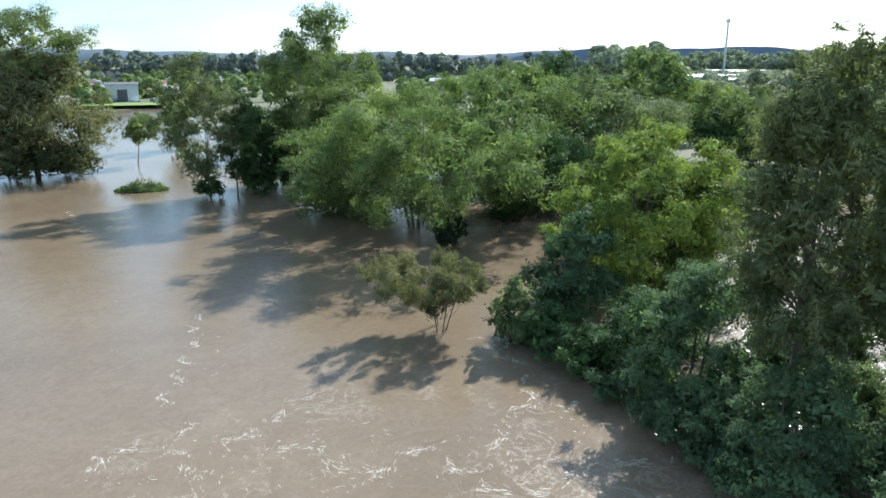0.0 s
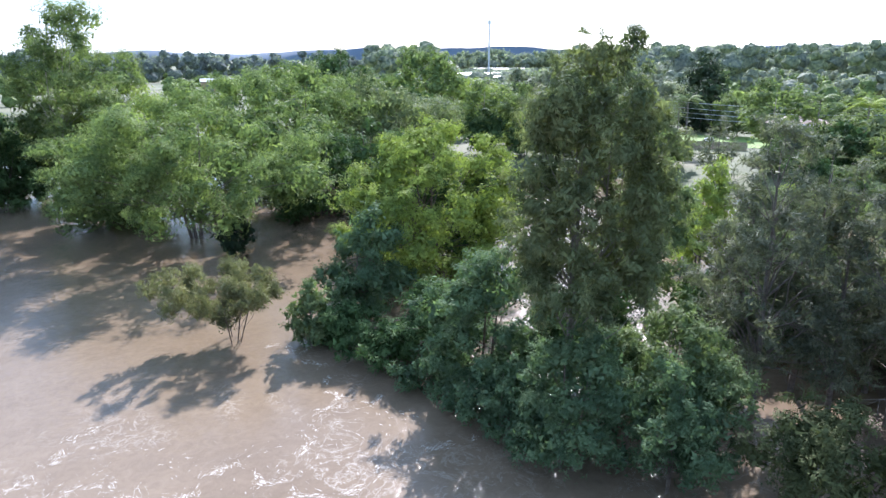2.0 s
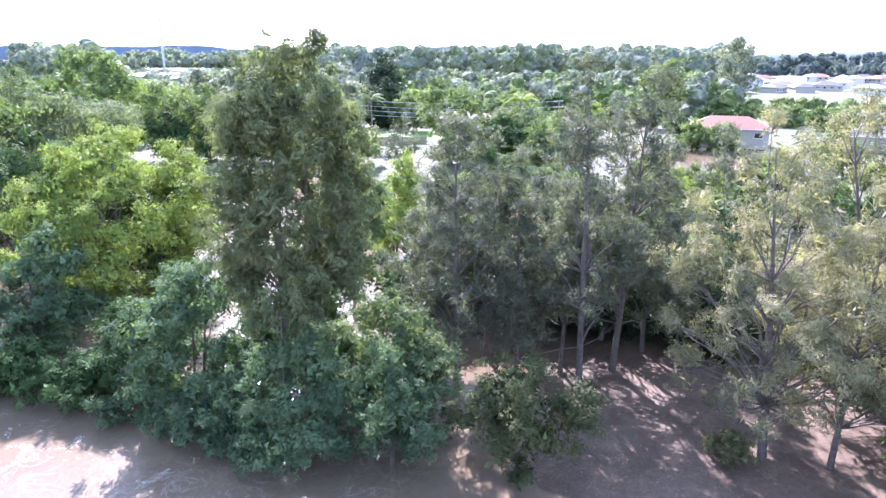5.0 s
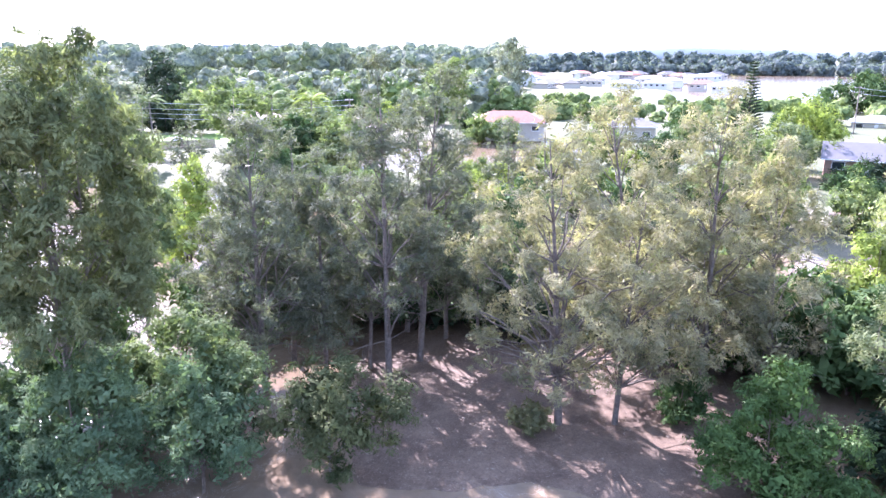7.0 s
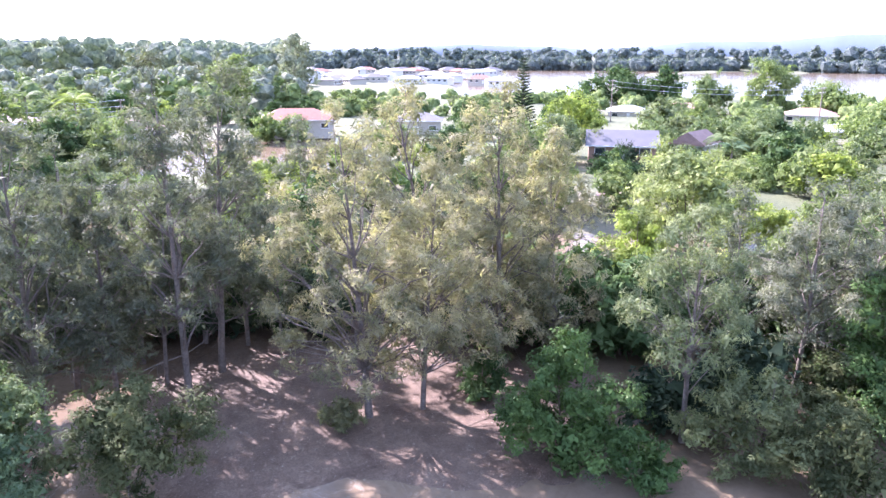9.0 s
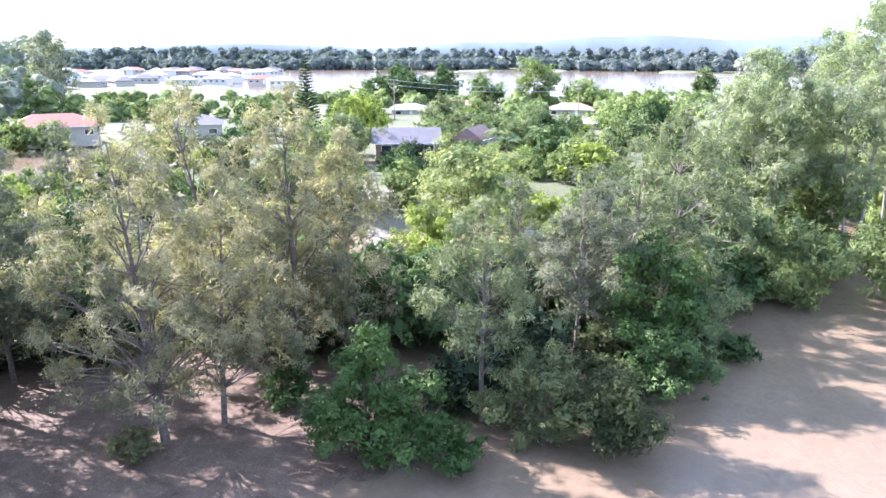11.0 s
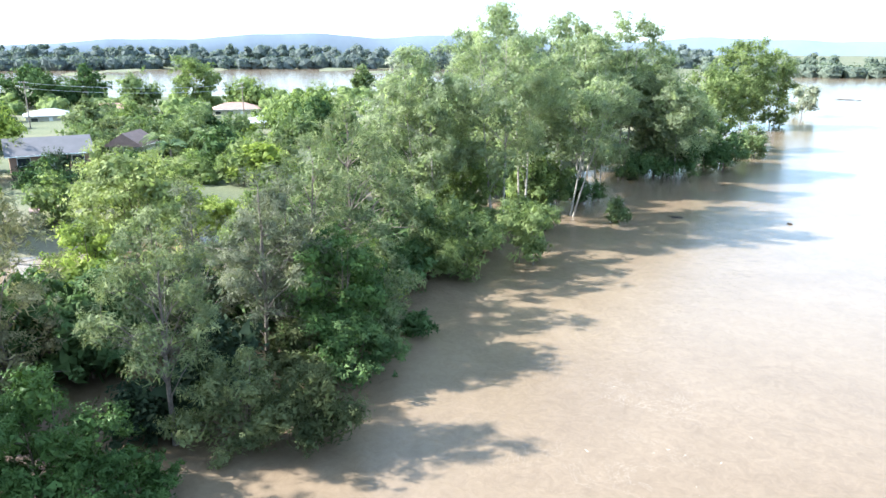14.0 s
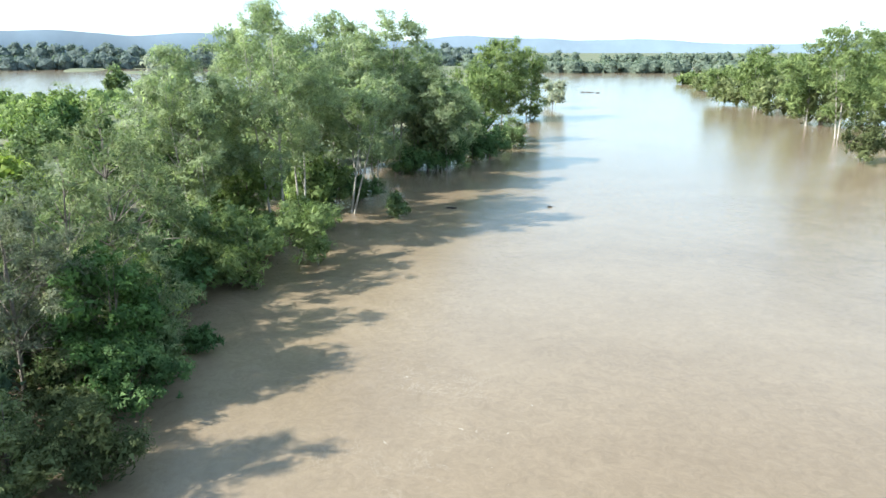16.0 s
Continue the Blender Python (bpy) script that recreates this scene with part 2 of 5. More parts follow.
PAINT_GREY = plain("grey_car_paint", (0.16, 0.17, 0.19), 0.25, 0.2, 0.05)
TYRE = plain("tyre_rubber", (0.03, 0.03, 0.03), 0.9)
LAWN = plain("sunlit_lawn", (0.13, 0.20, 0.035), 0.95, 0.0, 0.25, 0.4)


# ---- building blocks ----
def finish(name, verts, faces, mat, parent=None, label="", smooth=False):
    me = bpy.data.meshes.new(name)
    me.from_pydata([tuple(v) for v in verts], [], [tuple(f) for f in faces])
    me.materials.append(mat)
    if smooth:
        me.polygons.foreach_set("use_smooth", [True] * len(me.polygons))
    me.update()
    ob = new(name, me)
    if parent is not None:
        ob.parent = parent
    if label:
        tagged(ob, label)
    return ob


def part(name, bm, mat, parent, label=""):
    me = bpy.data.meshes.new(name)
    bm.to_mesh(me)
    bm.free()
    me.materials.append(mat)
    ob = new(name, me)
    ob.parent = parent
    if label:
        tagged(ob, label)
    return ob


def thing(name, x, y, z, label, category, group="", turn=0.0):
    """An empty at the base of a thing, which carries its parts."""
    ob = new(name)
    ob.empty_display_size = 0.2
    ob.matrix_basis = pose(x, y, z, 0, 0, turn)
    return tagged(ob, label, category, group)


def tri_mesh(name, V, mat, parent=None):
    """A mesh of loose triangles from an array of corners, n x 3 x 3."""
    n = len(V)
    me = bpy.data.meshes.new(name)
    me.vertices.add(3 * n)
    me.vertices.foreach_set("co", np.asarray(V, np.float32).ravel())
    me.loops.add(3 * n)
    me.loops.foreach_set("vertex_index", np.arange(3 * n, dtype=np.int32))
    me.polygons.add(n)
    me.polygons.foreach_set("loop_start", np.arange(0, 3 * n, 3, dtype=np.int32))
    me.materials.append(mat)
    me.update(calc_edges=True)
    me.validate()
    ob = new(name, me)
    if parent is not None:
        ob.parent = parent
    return ob


def leaf_cloud(name, P, A, B, L, W, mat, parent=None):
    """Many small pointed leaves: base P, long axis A, width axis B, length L, width W."""
    L, W = np.asarray(L)[:, None], np.asarray(W)[:, None]
    return tri_mesh(name, np.stack((P + B * W * 0.5, P - B * W * 0.5, P + A * L), 1), mat, parent)


def unit(v):
    return v / np.maximum(np.linalg.norm(v, axis=-1, keepdims=True), 1e-9)


def tube(points, radii, sides, verts, faces):
    """Adds a tapered tube along points to verts and faces."""
    pts = np.asarray(points, float)
    start = len(verts)
    for i, (p, r) in enumerate(zip(pts, radii)):
        d = unit(pts[min(i + 1, len(pts) - 1)] - pts[max(i - 1, 0)])
        u = unit(np.cross(d, (0.31, 0.95, 0.05)))
        w = np.cross(d, u)
        for k in range(sides):
            a = 2 * math.pi * k / sides
            verts.append(p + r * (math.cos(a) * u + math.sin(a) * w))
    for i in range(len(pts) - 1):
        for k in range(sides):
            a, b = start + i * sides + k, start + i * sides + (k + 1) % sides
            faces.append((a, b, b + sides, a + sides))
    faces.append(tuple(start + (len(pts) - 1) * sides + k for k in range(sides)))


# crown outlines: radius share at height share u of the crown
OUTLINE = {
    "dome": lambda u: (1 - max(0.0, u - 0.35) ** 2 / 0.4225) ** 0.5 * (0.72 + 0.28 * min(1, u / 0.3)),
    "gum": lambda u: (0.6 + 0.67 * u) if u < 0.6 else max(0.0, 1 - ((u - 0.6) / 0.42) ** 2.4) ** 0.5,
    "tallgum": lambda u: (0.85 + 0.15 * u / 0.25) if u < 0.25 else max(0.0, 1 - ((u - 0.25) / 0.77) ** 2.1) ** 0.62,
    "needle": lambda u: (0.75 + 0.8 * u) if u < 0.3 else max(0.02, 1 - ((u - 0.3) / 0.74) ** 1.7) ** 0.75,
    "vase": lambda u: 0.25 + 0.95 * u if u < 0.75 else 0.96 - 0.9 * (u - 0.75),
    "spread": lambda u: 0.72 + 0.28 * min(1, u / 0.35) if u < 0.45 else max(0.0, 1 - ((u - 0.45) / 0.57) ** 2) ** 0.55,
}


def grow(kind, x, y, h, r, low, seed, lean, label, tint, bark, clumps, clump, flat, droop, leaf, slim,
         fill=1.0, stems=1, name="tree", category="tree", far=1.0, splay=0.22, stout=1.0,
         spiky=0.25, inner=0.12, coarse=2.3, rough=0.16, per=4, more=1.55, heart=1.0, tufts=20, even=False):
    """A tree: tapered stems, limbs that reach to every clump, and clumps of many leaves inside the crown's outline.
    clump: clump radius as a share of r; flat: its height share; leaf: leaf length; slim: width share."""
    rng = np.random.default_rng(seed)
    top = thing(name, x, y, 0.0, label, category)
    shape = OUTLINE[kind]
    z0 = low * h
    ch = h - z0
    lx, ly = lean
    # boughs in the crown's shell, then clumps over the upper and outer side of every bough
    rc0 = clump * r
    reach_b = 1.8 * rc0
    f1, f2, f3 = rng.uniform(0, 6.28, 3)
    limbs = []
    clumps = int(clumps * more)
    for i in range(max(8, clumps // per)):
        best, score = None, -1.0
        for _ in range(9):
            u = rng.uniform(0.03, 0.98)
            rad = max(0.0, shape(u) * r * rng.uniform(0.88, 1.1) - reach_b * 0.72) * rng.uniform(0.25, 1.0) ** 0.4
            a = rng.uniform(0, 2 * math.pi)
            rad *= 1 + rough * (math.sin(2 * a + f1 + 2 * u) + 0.8 * math.sin(3 * a + f2 - 5 * u))
            z = z0 + reach_b * flat * 0.5 + u * max(0.1, ch * (1 - rough * (0.3 + 0.5 * math.sin(a * 2 + f3) ** 2) * rad / r) - reach_b * flat * 1.1)
            c = np.array((lx * min(1, z / h * 1.6) + rad * math.cos(a), ly * min(1, z / h * 1.6) + rad * math.sin(a), z))
            gap = min((np.linalg.norm((c - q) / (1, 1, 0.8)) for q in limbs), default=9.0)
            if gap > score:
                best, score = c, gap
        limbs.append(best)
    limbs = np.array(limbs)
    if even:
        # no lone bough above the rest of the crown
        alone = np.sort(np.linalg.norm(limbs[:, None] - limbs[None], axis=2), axis=1)[:, 1:4].mean(1)
        limbs = limbs[(alone < 1.18 * np.median(alone)) | (limbs[:, 2] < z0 + 0.62 * ch)]
    size_b = rng.uniform(0.7, 1.25, len(limbs))
    home = np.arange(clumps) % len(limbs)
    away = unit(limbs[home] - np.stack((np.full(clumps, lx), np.full(clumps, ly), limbs[home][:, 2] - 0.35 * r), 1))
    d = unit(unit(rng.normal(0, 1, (clumps, 3))) + 0.5 * away + (0, 0, 0.4))
    C = limbs[home] + d * (reach_b * size_b[home] * rng.uniform(0.45, 1.0, clumps))[:, None] * (1, 1, 0.8 * min(1.2, flat + 0.2))
    S = rc0 * size_b[home] * rng.uniform(0.6, 1.1, clumps)
    stray = rng.random(clumps) < 0.1
    C[stray] += d[stray] * rc0 * 0.7
    S[stray] *= 0.6
    # stems
    verts, faces = [], []
    base_r = max(0.05, 0.013 * h + 0.011 * r) * stout / math.sqrt(stems)
    spines = []
    for k in range(stems):
        a = rng.uniform(0, 6.28)
        off = 0.0 if stems == 1 else 0.2 + 0.04 * h * rng.uniform(0.2, 0.6)
        ex, ey = lx + splay * r * (stems > 1) * math.cos(a), ly + splay * r * (stems > 1) * math.sin(a)
        pts = []
        for i in range(9):
            s = i / 8
            wob = 0.012 * h * math.sin(3.1 * s + a) * s
            pts.append((off * math.cos(a) * (1 - s) + ex * s ** 1.1 + wob, off * math.sin(a) * (1 - s) + ey * s ** 1.1 + wob * 0.7,
                        -1.2 + (0.86 * h + 1.2) * s))
        tube(pts, [base_r * (1.25 if i == 0 else 1) * (1 - 0.88 * (i / 8) ** 1.1) for i in range(9)], 8, verts, faces)
        spines.append(np.array(pts))
    finish("trunk", verts, faces, BARK[bark], top, smooth=True)
    # a limb from a stem to every bough, twigs from there to its clumps
    verts, faces = [], []
    for c in limbs:
        sp = spines[int(rng.integers(len(spines)))]
        want = max(0.18 * h, min(0.8 * h, c[2] - 0.75 * math.hypot(c[0] - lx, c[1] - ly) - 0.1 * h * rng.uniform(0, 1)))
        i = int(np.argmin(abs(sp[:, 2] - want)))
        p = sp[i]
        d = c - p
        long = np.linalg.norm(d)
        q1 = p + d * 0.35 + np.array((0, 0, 0.04 * long)) + rng.normal(0, 0.04, 3) * long
        q2 = p + d * 0.7 + np.array((0, 0, 0.06 * long)) + rng.normal(0, 0.04, 3) * long
        r0 = base_r * 0.4 * (1 - 0.6 * i / 8)
        if far > 1.5:
            tube((p, q1, c), (r0, r0 * 0.65, r0 * 0.2), 3, verts, faces)
        else:
            tube((p, q1, q2, c), (r0, r0 * 0.72, r0 * 0.5, r0 * 0.25), 5, verts, faces)
    if far < 1.6:
        for c, k in zip(C, home):
            o = limbs[k] - (0, 0, 0.4 * rc0)
            r0 = base_r * 0.085
            tube((o, (o + c) / 2 + rng.normal(0, 0.1, 3) * rc0, c), (r0, r0 * 0.7, r0 * 0.4), 3, verts, faces)
    if kind == "needle":
        # bare grey branches low in the crown
        for _ in range(9):
            sp = spines[0]
            p = sp[int(rng.integers(2, 6))]
            a, l = rng.uniform(0, 6.28), r * rng.uniform(0.6, 1.1)
            e = p + np.array((l * math.cos(a), l * math.sin(a), l * rng.uniform(-0.1, 0.6)))
            k = (p + e) / 2 + rng.normal(0, 0.08, 3) * l
            tube((p, k, e), (base_r * 0.16, base_r * 0.11, base_r * 0.04), 4, verts, faces)
            for _ in range(2):
                f = e + rng.normal(0, 0.22, 3) * l
                tube((k, (k + f) / 2 + rng.normal(0, 0.04, 3) * l, f), (base_r * 0.08, base_r * 0.06, base_r * 0.03), 3, verts, faces)
    tagged(finish("branchwork", verts, faces, BARK[bark], top, smooth=True), kind="stuff")
    # leaves: small ones in tufts on every clump, coarser sprigs inside it
    ls = leaf * far
    area = 0.5 * ls * ls * slim
    P, A, N, Z = [], [], [], []
    for c, s in zip(C, S):
        n = int(fill * 2.9 * math.pi * s * s * (0.35 + 0.65 * flat) / area)
        n = max(14, min(n, 3200))
        k = max(5, n // tufts)
        td = unit(rng.normal(0, 1, (k, 3)) + (0, 0, 0.5))
        lump = 1 + 0.25 * np.sin(td[:, 0] * 4 + seed) * np.sin(td[:, 1] * 4.7 + c[2])
        rad = s * lump * rng.uniform(0.5, 1.0, k) ** 0.6
        which = rng.integers(0, k, n)
        d = td[which]
        off = rng.normal(0, 1, (n, 3)) * (0.09 * s + 0.3 * ls)
        P.append(c + d * rad[which][:, None] * (1, 1, flat) + off * (1, 1, 0.8))
        out = unit(d * (1, 1, 1 / flat) + unit(off) * 0.35 + (0, 0, 0.45))
        axis = unit(d * spiky + unit(off) * 0.6 + rng.normal(0, 0.5, (n, 3)))
        axis = unit(axis * (1 - abs(droop)) - np.array((0, 0, 1.3)) * droop)
        A.append(unit(axis - out * (axis * out).sum(1, keepdims=True) * 0.65))
        N.append(out)
        Z.append(np.ones(n))
        m = max(5, int(n * inner))
        d = unit(rng.normal(0, 1, (m, 3)) + (0, 0, 0.2))
        P.append(c + d * s * rng.uniform(0.15, 0.68, (m, 1)) * (1, 1, flat))
        A.append(unit(np.cross(d, rng.normal(0, 1, (m, 3)))))
        N.append(d)
        Z.append(np.full(m, coarse if far < 1.3 else 1 + (coarse - 1) * 0.6))
    for c, k in zip(limbs, size_b):
        # coarse sprigs in the heart of the bough
        m = int(heart * 10 * (reach_b * k / (2.6 * ls)) ** 2 * 0.6 / slim ** 0.5) + 6
        d = unit(rng.normal(0, 1, (m, 3)))
        P.append(c + d * reach_b * k * rng.uniform(0.1, 0.75, (m, 1)) * (1, 1, 0.8))
        A.append(unit(np.cross(d, rng.normal(0, 1, (m, 3)))))
        N.append(d)
        Z.append(np.full(m, 2.6))
    P, A, N, Z = np.concatenate(P), np.concatenate(A), np.concatenate(N), np.concatenate(Z)
    keep = P[:, 2] > 0.02
    P, A, N, Z = P[keep], A[keep], N[keep], Z[keep]
    n = len(P)
    B = unit(np.cross(A, N + rng.normal(0, 0.22, (n, 3))))
    L = ls * Z * rng.uniform(0.65, 1.35, n)
    leaf_cloud("crown", P, A, B, L, L * slim * rng.uniform(0.7, 1.3, n), LEAF[tint], top)
    return top


def reach(x, y):
    """Leaves of trees farther off are built as larger sprigs."""
    d = math.hypot(x, y) / 45.0
    return max(0.6, 0.76 * d ** 0.75 if d < 1.6 else 0.62 * d if d < 3 else 0.55 * d)


def count(r, h, low, size):
    """How many clumps of that share fill a crown."""
    tall = h * (1 - low) / (2 * r)
    return int(min(260, 2.9 * (0.3 + 0.7 * tall) / size ** 2))


def tuft(x, y, r, metres, most):
    """Clump size as a share of the crown's radius: about that many metres, coarser far off."""
    d = math.hypot(x, y)
    return max(0.1, min(most, metres * (1 if d < 70 else 1.35 if d < 120 else 1.8) / r))


def thin_out(x, y):
    """Share of leaves kept: trees far off are seen as a whole and need fewer layers."""
    d = math.hypot(x, y)
    return 1.0 if d < 60 else 0.66 if d < 150 else 0.5


def dome(x, y, h, r, low, seed, lean, label, tint="mid"):
    size = tuft(x, y, r, 0.95 if r < 7 else 1.3, 0.28)
    return grow("dome", x, y, h, r, low, seed, lean, label, tint, "brown", int((1.15 if r < 7 else 1.3) * count(r, h, low, size)), size, 0.68, 0.1, 0.21 if r < 9 or x > 60 else 0.165, 0.6, 0.31 * thin_out(x, y),
                2 if r > 3 else 1, far=reach(x, y) * (2.3 if "in the shade" in label else 1), rough=0.25 if r < 7 else 0.2)


def shrub(x, y, h, r, low, seed, lean, label, tint="olive"):
    size = tuft(x, y, r, 0.75, 0.27)
    return grow("dome", x, y, h, r, low, seed, lean, label, tint, "brown", count(r, h, low, size), size, 0.8, 0.2, 0.22, 0.45, 0.27 * thin_out(x, y), 3,
                name="shrub", category="shrub", far=reach(x, y), rough=0.32)


def shrubtree(x, y, h, r, low, seed, lean, label, tint="olive"):
    return grow("vase", x, y, h, r, low, seed, lean, label, tint, "brown", 80, 0.115, 1.3, -0.3, 0.26, 0.25, 0.36, 7, far=0.62, splay=0.7, spiky=0.6, per=3)


def gum(x, y, h, r, low, seed, lean, label, tint="gum", **extra):
    size = tuft(x, y, r, 1.4, 0.27)
    return grow("gum", x, y, h, r, low, seed, lean, label, tint, "white" if h > 11 else "grey", int(0.95 * count(r, h, low, size)), size, 0.75, 0.35, 0.24, 0.42,
                0.34 * max(0.66, thin_out(x, y)), name="gum_tree", far=reach(x, y), **{"stems": 2 if r > 6 else 1, "stout": 0.75, "per": 6, "more": 1.65, **extra})


def bankgum(x, y, h, r, low, seed, lean, label, tint="gumpale", **extra):
    """A tall river gum: fine drooping leaves in rounded heads, with open air and pale limbs between them."""
    size = tuft(x, y, r, 1.2, 0.25)
    return grow("gum", x, y, h, r, low, seed, lean, label, tint, "white", int(0.95 * count(r, h, low, size)), size, 0.68, 0.15, 0.24, 0.36,
                0.33, name="gum_tree", far=0.84 * reach(x, y), **{"stems": 2, "stout": 0.62, "splay": 0.3, "per": 4, "more": 1.5, "heart": 0.6,
                                                                  "inner": 0.08, "coarse": 1.7, "tufts": 30, "rough": 0.14, "even": True, **extra})


def tallgum(x, y, h, r, low, seed, lean, label, tint="gum"):
    return grow("tallgum", x, y, h, r, low, seed, lean, label, tint, "grey", 270, 0.17, 1.25, 0.45, 0.22, 0.3, 0.3, 5, name="gum_tree", far=0.8, stout=0.8, rough=0.1, more=1.3, heart=0.7, tufts=26)


def casuarina(x, y, h, r, low, seed, lean, label, tint="needle"):
    size = tuft(x, y, r, 0.66, 0.22)
    return grow("needle", x, y, h, r, low, seed, lean, label, tint, "oak", int(0.82 * count(r, h, low, size)), size, 0.85, 0.2, 0.28, 0.24, 0.265 * thin_out(x, y),
                1, name="river_oak", far=reach(x, y), spiky=0.45, inner=0.1, coarse=1.5, stout=0.8, rough=0.24, more=1.25, heart=0.5, tufts=34)


def casbrown(x, y, h, r, low, seed, lean, label, tint="brown"):
    return casuarina(x, y, h, r, low, seed, lean, label, tint)


def spread(x, y, h, r, low, seed, lean, label, tint="mid"):
    size = tuft(x, y, r, 1.5, 0.22)
    return grow("spread", x, y, h, r, low, seed, lean, label, tint, "brown", int(1.08 * count(r, h, low, size)), size, 0.6, 0.1, 0.17, 0.55, 0.32 * thin_out(x, y),
                3 if r > 5 else 1, far=reach(x, y))


# ---- ground and water ----
def smooth(a, b, v):
    t = min(1.0, max(0.0, (v - a) / (b - a)))
    return t * t * (3 - 2 * t)


def shore(az):
    """Distance at which dry land begins in the direction az (degrees clockwise from +Y)."""
    keys = ((-180, 330), (-60, 330), (-25, 300), (-6, 300), (2, 170), (20, 135), (40, 120), (60, 105), (80, 85), (100, 78), (120, 80), (135, 95),
            (146, 140), (153, 300), (157, 800), (172, 850), (177, 330), (180, 330))
    for (a0, d0), (a1, d1) in zip(keys, keys[1:]):
        if a0 <= az <= a1:
            return d0 + (d1 - d0) * (az - a0) / (a1 - a0)
    return 330


def land(x, y):
    """Height of the ground: river bed below the flood, a low town terrace above it."""
    d, az = math.hypot(x, y), math.degrees(math.atan2(x, y))
    wob = 9 * noise.noise(Vector((x * 0.02, y * 0.02, 3)))
    z = -2.2 + 3.7 * smooth(-12, 12, d + wob - shore(az))
    # flooded yard behind the river oaks and the drowned plain beyond the town
    yard = smooth(34, 22, math.hypot(x - 140, (y - 42) * 1.1) + wob)
    plain_ = smooth(79, 84, az) * smooth(141, 136, az) * smooth(330, 380, d + 2 * wob) * smooth(920, 870, d + 2 * wob)
    bars = smooth(0.15, 0.4, noise.noise(Vector((x * 0.006, y * 0.02, 8))))
    z -= 3.4 * max(yard, plain_ * (1 - bars))
    return z + 0.25 * noise.noise(Vector((x * 0.05, y * 0.05, 0)))


def build_ground():
    rings = [2.0 * 1.12 ** i for i in range(71)]
    verts, faces = [(0, 0, -2.2)], []
    n = 300
    for d in rings:
        for k in range(n):
            a = 2 * math.pi * k / n
            x, y = d * math.sin(a), d * math.cos(a)
            verts.append((x, y, land(x, y)))
    for k in range(n):
        faces.append((0, 1 + (k + 1) % n, 1 + k))
    for i in range(len(rings) - 1):
        for k in range(n):
            a, b = 1 + i * n + k, 1 + i * n + (k + 1) % n
            faces.append((a, b, b + n, a + n))
    ob = finish("ground", verts, faces, GROUND, smooth=True)
    tagged(ob, "grassy town terrace and river bed under the flood", "ground", kind="structure")


def build_water():
    bm = bmesh.new()
    bmesh.ops.create_grid(bm, x_segments=40, y_segments=40, size=4500)
    me = bpy.data.meshes.new("water")
    bm.to_mesh(me)
    bm.free()
    me.materials.append(WATER)
    tagged(new("water", me), "silt-brown floodwater with streaks of foam and painted glitter, and tree shadows", "river", kind="structure")


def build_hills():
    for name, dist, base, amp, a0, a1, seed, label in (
            ("backdrop_ridge", 4200, 55, 60, -30, 200, 3, "wooded ridge on the horizon, blued for haze"),):
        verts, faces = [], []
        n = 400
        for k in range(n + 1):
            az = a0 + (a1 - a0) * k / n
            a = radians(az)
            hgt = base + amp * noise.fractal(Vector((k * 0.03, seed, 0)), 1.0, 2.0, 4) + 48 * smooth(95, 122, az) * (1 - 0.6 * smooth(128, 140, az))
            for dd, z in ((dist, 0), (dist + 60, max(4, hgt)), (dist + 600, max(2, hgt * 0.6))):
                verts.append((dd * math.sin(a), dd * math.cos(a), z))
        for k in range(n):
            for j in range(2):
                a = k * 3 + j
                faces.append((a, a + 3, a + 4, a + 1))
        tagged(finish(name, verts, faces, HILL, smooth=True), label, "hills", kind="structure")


def mud_material():
    """Wet brown silt strewn with pale litter."""
    m, nt, bsdf = material("silt_bank")
    big = noise_node(nt, 0.5, 5.0, 0.6, distortion=0.8)
    base = ramp(nt, big.outputs["Fac"], (0.3, (0.085, 0.057, 0.041)), (0.7, (0.165, 0.117, 0.083)))
    fine = noise_node(nt, 5.0, 6.0, 0.7, distortion=1.2)
    grain = ramp(nt, fine.outputs["Fac"], (0.35, (0.75, 0.74, 0.72)), (0.62, (1.2, 1.2, 1.2)))
    litter = noise_node(nt, 2.3, 7.0, 0.75, distortion=2.2)
    some = ramp(nt, litter.outputs["Fac"], (0.58, (0, 0, 0)), (0.70, (1, 1, 1)))
    col = mix(nt, 1.0, base.outputs[0], grain.outputs[0], "MULTIPLY")
    link(nt, mix(nt, some.outputs[0], col, (0.34, 0.285, 0.225)), bsdf.inputs["Base Color"])
    bsdf.inputs["Roughness"].default_value = 0.75
    bsdf.inputs["Specular IOR Level"].default_value = 0.25
    bump(nt, bsdf, fine.outputs["Fac"], 0.6, 0.06)
    return m


def build_mud():
    """The silt bank under the river oaks, just clear of the flood."""
    verts, faces = [], []
    rows, cols = 60, 90
    for i in range(rows + 1):
        d = 24 + 48 * i / rows
        for k in range(cols + 1):
            az = 56 + 52 * k / cols
            x, y = d * math.sin(radians(az)), d * math.cos(radians(az))
            rim = 3.0 * noise.noise(Vector((x * 0.15, y * 0.15, 5)))
            up = smooth(59, 65, az + rim) * smooth(105, 97, az + rim) * smooth(27.5, 31.5, d + 0.8 * rim) * smooth(70, 62, d)
            verts.append((x, y, -0.35 + 0.45 * up + 0.07 * noise.noise(Vector((x * 0.5, y * 0.5, 1))) + 0.03 * noise.noise(Vector((x * 1.9, y * 1.9, 2)))))
    for i in range(rows):
        for k in range(cols):
            a = i * (cols + 1) + k
            faces.append((a, a + 1, a + cols + 2, a + cols + 1))
    tagged(finish("mud_bank", verts, faces, mud_material(), smooth=True), "wet brown silt bank under the river oaks", "mud bank", kind="structure")


build_ground()
build_mud()
build_water()
build_hills()

